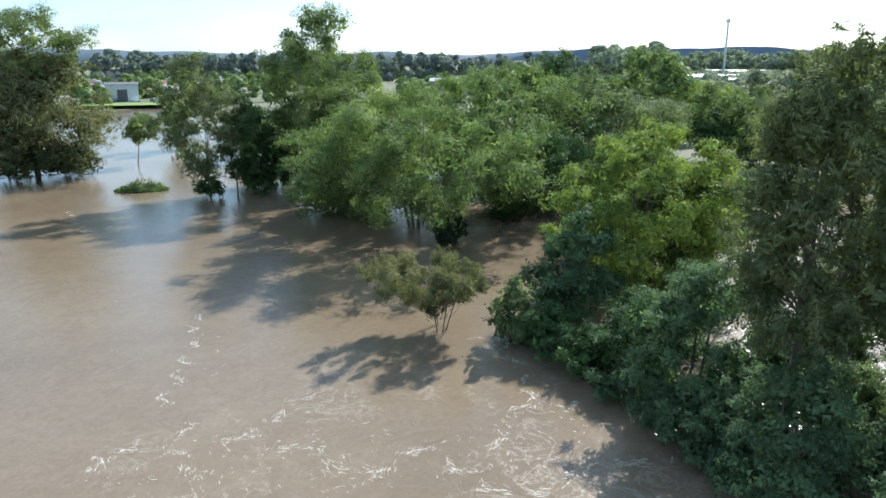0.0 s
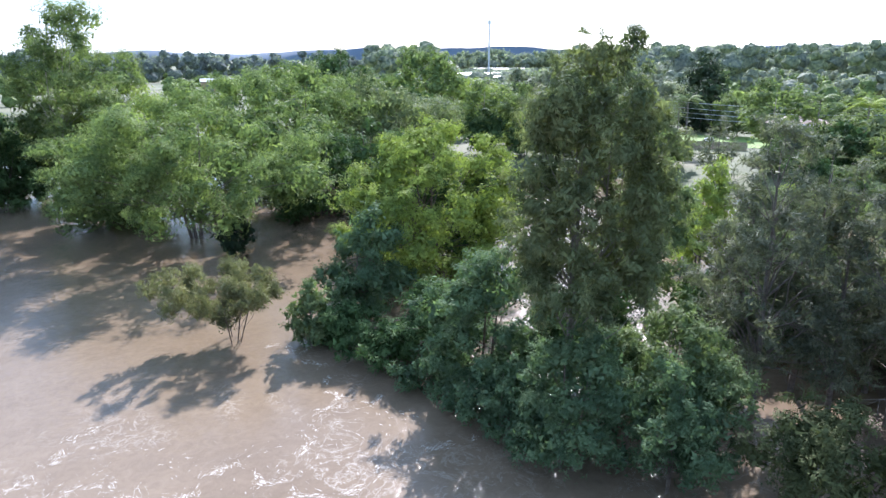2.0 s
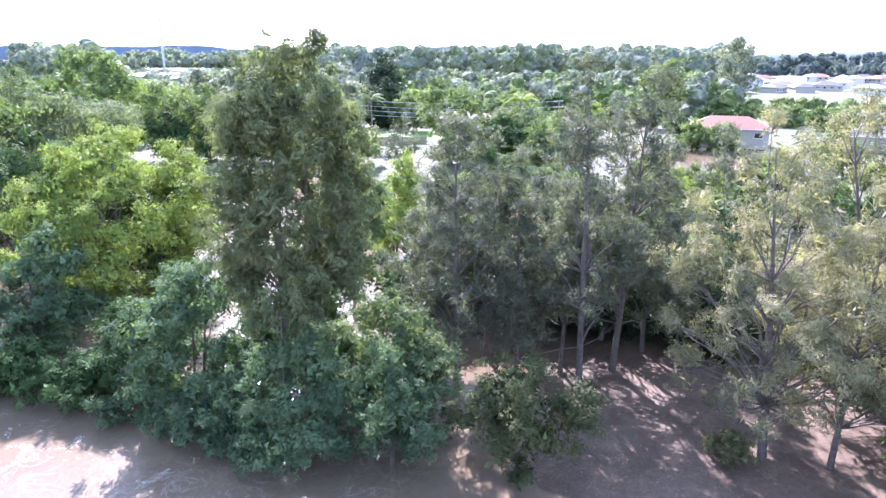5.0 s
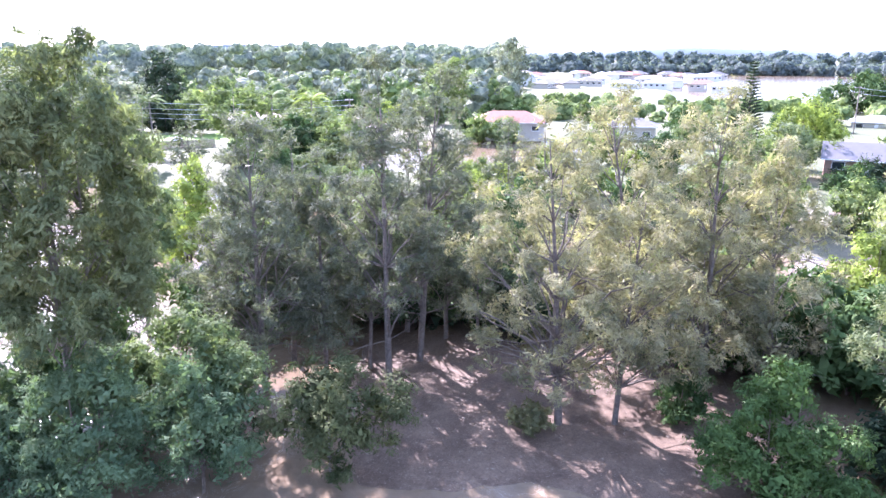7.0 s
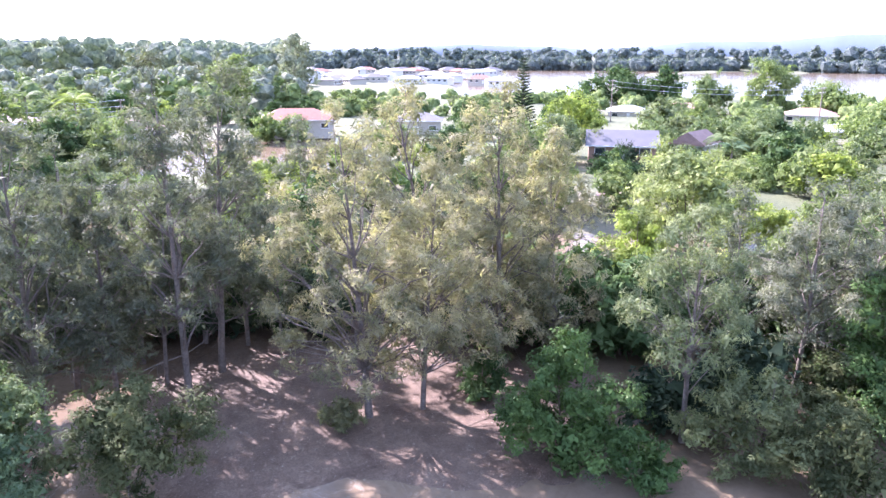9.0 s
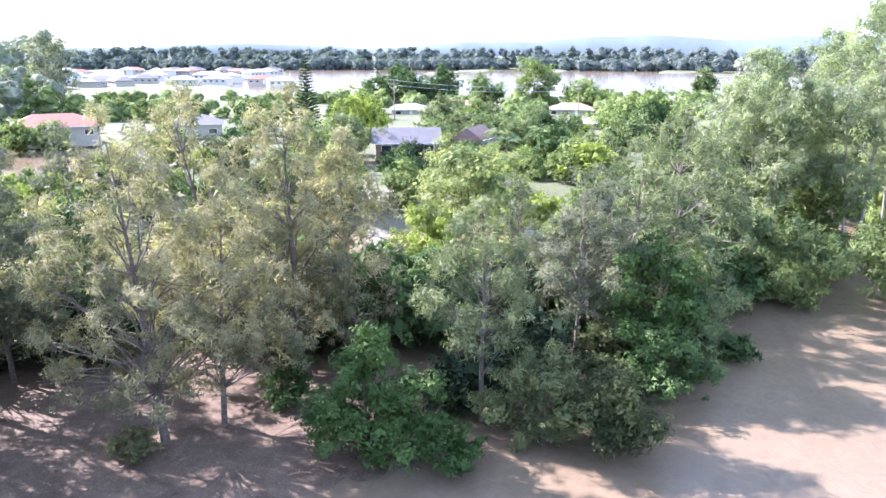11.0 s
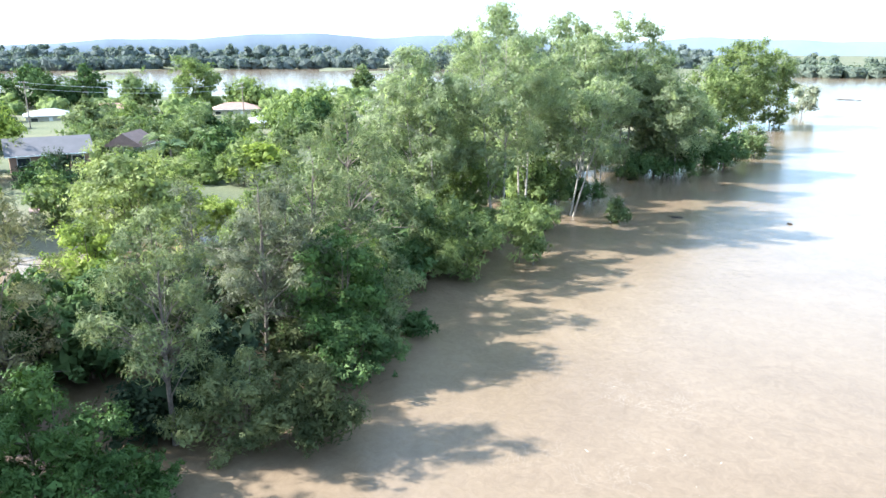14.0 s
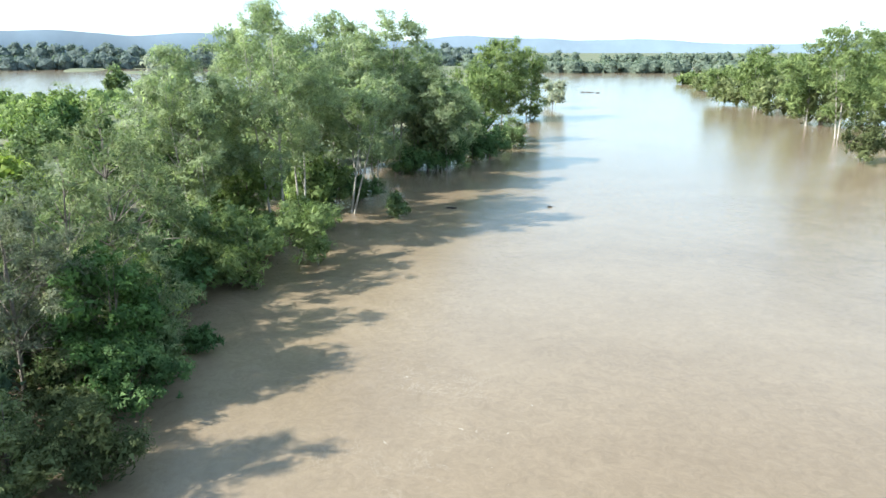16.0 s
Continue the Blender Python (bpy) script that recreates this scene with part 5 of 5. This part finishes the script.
# lawn and fence on the terrace
def lawn(x, y, w, d, turn):
    m = pose(x, y, 0, 0, 0, turn)
    verts, faces = [], []
    for j in range(7):
        for i in range(13):
            p = m @ Vector((w * (i / 12 - 0.5), d * (j / 6 - 0.5), 0))
            verts.append((p.x, p.y, land(p.x, p.y) + 0.12))
    for j in range(6):
        for i in range(12):
            a = j * 13 + i
            faces.append((a, a + 1, a + 14, a + 13))
    tagged(finish("lawn", verts, faces, LAWN), "sunlit mown lawn behind the trees", "lawn", kind="structure")


def fence(x, y, turn, panels, label):
    ob = thing("fence", x, y, land(x, y) - 0.1, label, "fence", "", turn)
    for i in range(panels + 1):
        px = (i - panels / 2) * 2.4
        block("post", (px - 0.06, px + 0.06, -0.06, 0.06, -0.3, 1.85), TIMBER, ob)
        if i < panels:
            for k in range(16):
                bx = px + 0.08 + k * 0.14
                block("paling", (bx, bx + 0.125, -0.09, -0.065, 0.05, 1.75 + 0.03 * ((k * 7 + i) % 3)), TIMBER, ob)
            block("rail", (px + 0.06, px + 2.34, -0.06, 0.0, 1.3, 1.38), TIMBER, ob)
    return ob


lawn(131.1, 111.5, 30, 22, -50)
fence(119.2, 100.8, -50, 7, "grey paling fence in front of a lawn")
lawn(-66.0, 312.0, 60, 16, 12)

# poles and lines
power_pole(201.6, -37.0, 12.0, -75, "timber power pole with crossarms among garden trees")
power_pole(194.8, -90.4, 10.5, -70, "timber power pole beside a park tree")
power_pole(111.6, 100.9, 10.5, -20, "timber power pole beside a lawn")
power_pole(134.0, 67.6, 10.5, -20, "timber power pole behind palms")
for zz, dy in ((11.3, 0.0), (10.2, 0.3), (9.3, -0.3), (8.4, 0.0)):
    wire((111.6, 100.9, zz), (134.0, 67.6, zz), 0.7, "power line strung between timber poles")
    wire((111.6, 100.9, zz), (90.2, 144.6, zz), 0.7, "power line strung between timber poles")
for zz in (12.6, 11.3):
    wire((201.6, -37.0, zz), (194.8, -90.4, zz - 1.5), 1.2, "power line strung between timber poles")

# palms and the pine
norfolk(164.6, -10.3, 17.9, 3.3, 1, "dark conical pine rising above the garden trees")
palm(126.5, 81.5, 11.0, 3.8, 2, "tall garden palm with arching fronds")
palm(125.1, 76.2, 9.5, 3.8, 3, "garden palm with arching fronds")
palm(124.6, 71.1, 10.5, 4.1, 4, "garden palm with light green fronds", "lime")
palm(121.3, 66.8, 7.0, 4.8, 5, "broad garden palm with pale fronds", "blue")
palm(124.5, 65.1, 6.5, 4.1, 6, "garden palm beside a flooded yard")
palm(112.7, 99.7, 10.5, 3.6, 7, "garden palm beside power lines")
palm(121.1, -40.5, 5.0, 3.2, 8, "garden palm below a leafy tree")
palm(116.6, -41.2, 4.0, 3.0, 9, "low garden palm below a leafy tree", "blue")
palm(116.7, -46.8, 5.5, 3.0, 10, "garden palm among garden trees")

# things afloat
drift(-21.6, 115.4, 2.6, 2.0, 3, "green floating mat of branches and weed")
drift_log(128.2, -340.1, 7, 20, "dark driftwood log in the open river")
drift_log(121.9, -338.4, 4, 80, "short dark driftwood snag in the open river")
drift_log(47.2, -79.2, 1.6, 35, "dark driftwood log drifting off the bank")
drift_log(36.4, -86.8, 0.7, 10, "small dark driftwood piece in the river")

def foam_streaks(lines, pools):
    """Flecks of foam: in wandering streaks along the eddy lines, and scattered in pools, partly as painted sparkle."""
    rg = np.random.default_rng(8)
    C, D = [], []
    for width, pts in lines:
        p = np.array(pts, float)
        for a, b in zip(p, p[1:]):
            long = np.linalg.norm(b - a)
            n = int(long * 48)
            q = rg.random(n)[:, None]
            side = np.array((-(b - a)[1], (b - a)[0])) / long
            wave = 0.35 * np.sin(q * long * 1.7 + a[0]) + 0.2 * np.sin(q * long * 4.1 + a[1])
            thin = 0.5 + 0.5 * np.sin(q[:, 0] * long * 2.3 + b[0]) > rg.random(n) * 0.8
            C.append((a + (b - a) * q + side * (wave + rg.normal(0, width, (n, 1))))[thin])
            D.append((np.tile((b - a) / long, (n, 1)) + side * (0.5 * np.cos(q * long * 1.7 + a[0])) + rg.normal(0, 0.3, (n, 2)))[thin])
    for x, y, rad, n in pools:
        a, d = rg.uniform(0, 6.28, n), rad * np.sqrt(rg.random(n))
        C.append(np.stack((x + d * np.cos(a), y + d * np.sin(a)), 1))
        D.append(np.stack((-np.sin(a), np.cos(a)), 1) + rg.normal(0, 0.5, (n, 2)))
    C, D = np.concatenate(C), unit(np.concatenate(D))
    n = len(C)
    L, W = 0.03 + 0.26 * rg.random((n, 1)) ** 4, rg.uniform(0.005, 0.019, (n, 1))
    S = np.stack((-D[:, 1], D[:, 0]), 1)
    z = rg.uniform(0.008, 0.014, n)
    up = lambda q: np.column_stack((q, z))
    a, b, c, d = up(C - D * L), up(C + S * W + D * L * 0.2), up(C + D * L), up(C - S * W - D * L * 0.1)
    tagged(tri_mesh("foam_streaks", np.concatenate((np.stack((a, d, b), 1), np.stack((b, d, c), 1))), FOAM), "white flecks of foam and painted sparkle in streaks on brown floodwater", "foam", kind="stuff")


FOAM = plain("river_foam", (0.58, 0.53, 0.46), 0.7, 0.0, 0.1, 3.0)
foam_streaks(((0.16, ((-7.1, 56.8), (-6.7, 51.3), (-7.1, 45.7), (-7.4, 40.0))), (0.22, ((1.6, 40.9), (-1.2, 37.9), (-3.5, 35.3))),
              (0.22, ((-5.7, 38.5), (-6.1, 35.6), (-4.7, 33.2), (-4.1, 30.7))), (0.2, ((-10.2, 33.2), (-9.6, 35.8), (-7.7, 36.9))),
              (0.5, ((-0.7, 34.7), (1.7, 34.1), (3.6, 30.5))), (0.2, ((3.7, 31.4), (6.8, 33.0), (8.6, 30.4), (10.1, 27.8))),
              (0.16, ((14.8, 40.4), (13.9, 37.0), (11.5, 34.5), (10.1, 32.1))), (0.12, ((14.3, 36.1), (16.8, 36.2))), (0.16, ((19.2, 29.4), (15.0, 29.1), (10.8, 28.0))),
              (0.2, ((12.8, 47.2), (14.8, 45.4), (14.6, 41.5))), (0.3, ((-28.2, 100.8), (-23.1, 88.0), (-18.8, 91.1)))),
             ((1.5, 33.0, 4.5, 150), (10.0, 31.5, 4.0, 100), (14.0, 33.0, 3.5, 90), (-6.0, 34.0, 3.5, 90), (-12.0, 58.0, 6.0, 50), (-8.0, 48.0, 5.0, 50), (17.0, -32.0, 7.0, 14)))

# ---- trees of the town and the bank, repeated ----
KIND = {}
for key, fn, h, r, low, tint, seed in (("round", dome, 9, 4.6, 0.05, "gum", 201), ("roundfresh", dome, 8, 4.4, 0.05, "fresh", 202), ("roundlime", dome, 6.5, 4.0, 0.0, "lime", 203),
                                      ("rounddeep", dome, 10, 4.8, 0.05, "deep", 204), ("tallgrey", gum, 15, 4.8, 0.15, "grey", 205), ("tallgum", gum, 16, 5.2, 0.1, "gum", 206),
                                      ("umbrella", spread, 9, 5.5, 0.15, "olive", 207), ("oak", casuarina, 12, 3.4, 0.1, "needle", 208)):
    KIND[key] = (fn, h, r, low, tint, seed)
MADE = {}
WORDS = {"round": "leafy green garden tree", "roundfresh": "fresh green garden tree", "roundlime": "bright yellow-green bushy tree", "rounddeep": "dark green dense tree",
         "tallgrey": "tall grey-green gum", "tallgum": "tall olive-green gum", "umbrella": "spreading green shade tree", "oak": "grey-green feathery river oak"}


def plant(key, x, y, scale, turn, where, group, wide=1.0):
    """A tree of that kind at x, y: the first of its kind in a group is built, the others are copies."""
    z = max(-0.3, land(x, y) - 0.2)
    if (key, group) not in MADE:
        fn, h, r, low, tint, seed = KIND[key]
        far = 155 if "gardens" in group else 240 if "town" in group else 100 if "gums" in group else 140
        ob = fn(far * 0.7071, far * 0.7071, h, r, low, seed + (7 if far < 200 else 0), (0, 0), WORDS[key] + " " + where, tint)
        tagged(ob, group=group)
        MADE[key, group] = ob
        ob.matrix_basis = pose(x, y, z, 0, 0, turn) @ Matrix.Diagonal((scale * wide, scale * wide, scale, 1))
        return
    src = MADE[key, group]
    keep_scale = src.scale.copy()
    src.scale = (1, 1, 1)
    copy_thing(src, pose(x, y, z, 0, 0, turn) @ Matrix.Diagonal((scale * wide, scale * wide, scale, 1)))
    src.scale = keep_scale


CLEAR = [(o.location.x, o.location.y, 9.0) for o in bpy.data.objects if o.parent is None and o.name.split(".")[0] in ("house", "shed", "car")]
CLEAR = [c for c in CLEAR if math.hypot(c[0], c[1]) < 420]
SHOWN = [c for c in CLEAR if 120 < math.hypot(c[0], c[1]) < 150 and c[0] > 95 and c[1] < 50]


def free(x, y, r, h=9.0):
    """True where no building stands at that place, and the tree there does not hide one's roof from the river."""
    for cx, cy, cr in CLEAR:
        if math.hypot(x - cx, y - cy) < cr + r * 0.5:
            return False
        d = math.hypot(cx, cy)
        if (cx, cy, cr) not in SHOWN:
            continue
        along = (x * cx + y * cy) / d
        across = abs(x * cy - y * cx) / d
        if d - 60 < along < d and across < cr * 0.75 + r and 20 - (18.5 - h) * d / along > 3.0:
            return False
    return True


rng = random.Random(12)
planted = 0
# understorey between the river oaks and the town
while planted < 60:
    az, s = rng.uniform(46, 139), rng.uniform(0.0, 1.0)
    a = radians(az)
    near = 54 + 5 * math.sin(az * 0.3) + 14 * smooth(120, 138, az)
    d = near + (shore(az) + 22 - near) * s
    x, y = d * math.sin(a), d * math.cos(a)
    if d > 95 and not free(x, y, 4) or (57 < az < 63 and d > 100):
        continue
    key = rng.choice(("roundlime", "roundfresh", "roundfresh", "round", "rounddeep", "oak"))
    if 66 < az < 78 and d > 75:
        key = "roundlime"
    plant(key, x, y, rng.uniform(0.55, 0.95) * (0.7 if 66 < az < 78 and d > 75 else 0.6 if 99 < az < 116 and d < 80 else 1.0), rng.uniform(0, 360), "behind the flooded river oaks", "bank understorey", rng.uniform(0.9, 1.2))
    planted += 1
# low green growth before the flooded yard and the palms
planted = 0
while planted < 34:
    az, d = rng.uniform(54, 84), rng.uniform(62, 122)
    a = radians(az)
    plant(rng.choice(("roundlime", "roundfresh", "round")), d * math.sin(a), d * math.cos(a), rng.uniform(0.42, 0.62), rng.uniform(0, 360), "behind the flooded river oaks", "bank understorey", rng.uniform(1.1, 1.5))
    planted += 1
# flooded woods round the gully
planted = 0
while planted < 20:
    az, d = rng.uniform(4, 47), rng.uniform(108, 165)
    a = radians(az)
    x, y = d * math.sin(a), d * math.cos(a)
    if not free(x, y, 2):
        continue
    plant(rng.choice(("round", "rounddeep", "umbrella", "roundfresh")), x, y, rng.uniform(0.7, 1.1), rng.uniform(0, 360), "in the flooded gully", "bank gully trees", 1.15)
    planted += 1
# town gardens
planted = 0
while planted < 200:
    az = rng.uniform(26, 137)
    a = radians(az)
    d = shore(az) + 10 + (240 - shore(az)) * rng.random()
    x, y = d * math.sin(a), d * math.cos(a)
    tall = az < 72
    key = rng.choice(("round", "roundfresh", "rounddeep", "roundlime", "umbrella", "tallgrey" if tall else "round", "tallgum" if tall else "roundfresh"))
    scale = rng.uniform(0.6, 1.15) * (1.0 if tall else 0.6 if d > 180 else 0.9)
    if not free(x, y, 4, KIND[key][1] * scale) or land(x, y) < 0.6 or (66 < az < 78 and d < 172) or (47.5 < az < 53.5 and d < 170):
        continue
    plant(key, x, y, scale, rng.uniform(0, 360), "in the town gardens", "town gardens" if d < 170 else "town trees", rng.uniform(0.95, 1.3))
    planted += 1
# gums that close the south bank, and the far bank
for k in range(11):
    s = k / 10
    x, y = 80 + 26 * rng.random() + 20 * s, -62 - 130 * s
    plant(rng.choice(("tallgum", "tallgum", "tallgrey", "round")), x, y, rng.uniform(0.8, 1.25), rng.uniform(0, 360), "on the flooded south bank", "bank gums")
for k in range(16):
    s = k / 15
    x, y = 52 - 75 * s + rng.uniform(-6, 6), -330 + 120 * s - 40 * rng.random()
    plant(rng.choice(("tallgum", "tallgum", "tallgrey")), x, y, rng.uniform(0.9, 1.35), rng.uniform(0, 360), "on the far bank", "far bank town gums")


G = (1 + 5 ** 0.5) / 2
ICO = np.array([p for a in (-1, 1) for b in (-G, G) for p in ((0, a, b), (a, b, 0), (b, 0, a))]) / math.hypot(1, G)
ICO_FACES = np.array([t for t in itertools.combinations(range(12), 3) if all(np.linalg.norm(ICO[i] - ICO[j]) < 1.2 for i, j in itertools.combinations(t, 2))])


def far_woods(name, a0, a1, d0, d1, n, h0, h1, seed, label, tint="far", wide=(4, 7), dry=False, coarse=1.0):
    """Trees far off: many uneven crowns of sprigs in one mesh."""
    rg = np.random.default_rng(seed)
    P, D, K = [], [], []
    for _ in range(n):
        az, d = radians(rg.uniform(a0, a1)), math.sqrt(rg.uniform(d0 * d0, d1 * d1))
        x, y = d * math.sin(az), d * math.cos(az)
        if dry and (land(x, y) < 0.6 or not free(x, y, 3)):
            continue
        low_part = 29 < math.degrees(az) < 39 and 260 < d < 640 and name != "creek_woods"
        h, r = min(9.0 if low_part else 99.0, rg.uniform(h0, h1)), rg.uniform(*wide)
        lobes = [(rg.normal(0, r * 0.25), rg.normal(0, r * 0.25), h * rg.uniform(0.55, 0.74), r * rg.uniform(0.55, 0.75), 24) for _ in range(2)]
        lobes += [(0.0, 0.0, h * 0.2, r, 10), (rg.normal(0, r * 0.2), rg.normal(0, r * 0.2), h * 0.5, r * 0.9, 26)]
        for cx, cy, cz, cr, m in lobes:
            dirs = unit(rg.normal(0, 1, (m, 3)) + (0, 0, 0.25))
            w = rg.uniform(0, 6.28)
            q = ICO * cr * 0.74 * rg.uniform(0.8, 1.2, (12, 1))
            q = q @ np.array(((math.cos(w), math.sin(w), 0), (-math.sin(w), math.cos(w), 0), (0, 0, 0.85))) + (x + cx, y + cy, cz + 0.8)
            K.append(q[ICO_FACES])
            P.append(np.array((x + cx, y + cy, cz + 0.8)) + dirs * cr * rg.uniform(0.6, 1.0, (m, 1)) ** 0.5 * (1, 1, 0.85))
            D.append(dirs)
    P, D = np.concatenate(P), np.concatenate(D)
    A = unit(np.cross(D, rg.normal(0, 1, P.shape)) + D * 0.1)
    B = unit(np.cross(A, D))
    L = (coarse * rg.uniform(0.8, 1.5, len(P)) * np.maximum(0.55, np.hypot(P[:, 0], P[:, 1]) / 600))[:, None]
    W = L * rg.uniform(0.9, 1.4, (len(P), 1))
    Q = P - A * L * 0.4
    V = np.concatenate([np.stack((Q + B * W * 0.5, Q - B * W * 0.5, Q + A * L), 1)] + K)
    tagged(tri_mesh(name, V, LEAF[tint]), label, "woods", kind="stuff")


# the far leaf tints below carry painted haze
far_woods("town_woods", 24, 76, 420, 640, 470, 24, 36, 31, "dense woods behind the town, greyed for haze", "fartown", wide=(6, 11))
far_woods("mast_woods", 26, 42, 655, 760, 150, 20, 33, 39, "woods behind the radio mast, greyed for haze", "fartown", wide=(5, 9))
far_woods("estate_woods", 72, 150, 900, 1100, 430, 16, 34, 32, "belt of woods beyond the flooded plain, blued for haze", "farplain", wide=(7, 12))
far_woods("creek_woods", -32, 28, 560, 760, 330, 20, 32, 33, "woods beyond the creek town, blued for haze", wide=(5, 9))
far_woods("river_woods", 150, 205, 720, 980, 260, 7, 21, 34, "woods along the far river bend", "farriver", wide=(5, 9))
far_woods("distant_gardens", 26, 76, 235, 430, 380, 7, 16, 35, "green garden trees throughout the town", "mid", (3, 5.5), True)
far_woods("distant_groves", 26, 76, 235, 430, 240, 9, 19, 36, "grey-green gums throughout the town", "grey", (3, 5.5), True)
far_woods("park_trees", 76, 137, 215, 300, 150, 3, 6.5, 37, "green trees in the streets beside the plain", "mid", (3, 5), True)
far_woods("creek_gardens", -26, 26, 315, 600, 220, 6, 14, 38, "garden trees beyond the flooded creek", "mid", (3, 5.5), True)
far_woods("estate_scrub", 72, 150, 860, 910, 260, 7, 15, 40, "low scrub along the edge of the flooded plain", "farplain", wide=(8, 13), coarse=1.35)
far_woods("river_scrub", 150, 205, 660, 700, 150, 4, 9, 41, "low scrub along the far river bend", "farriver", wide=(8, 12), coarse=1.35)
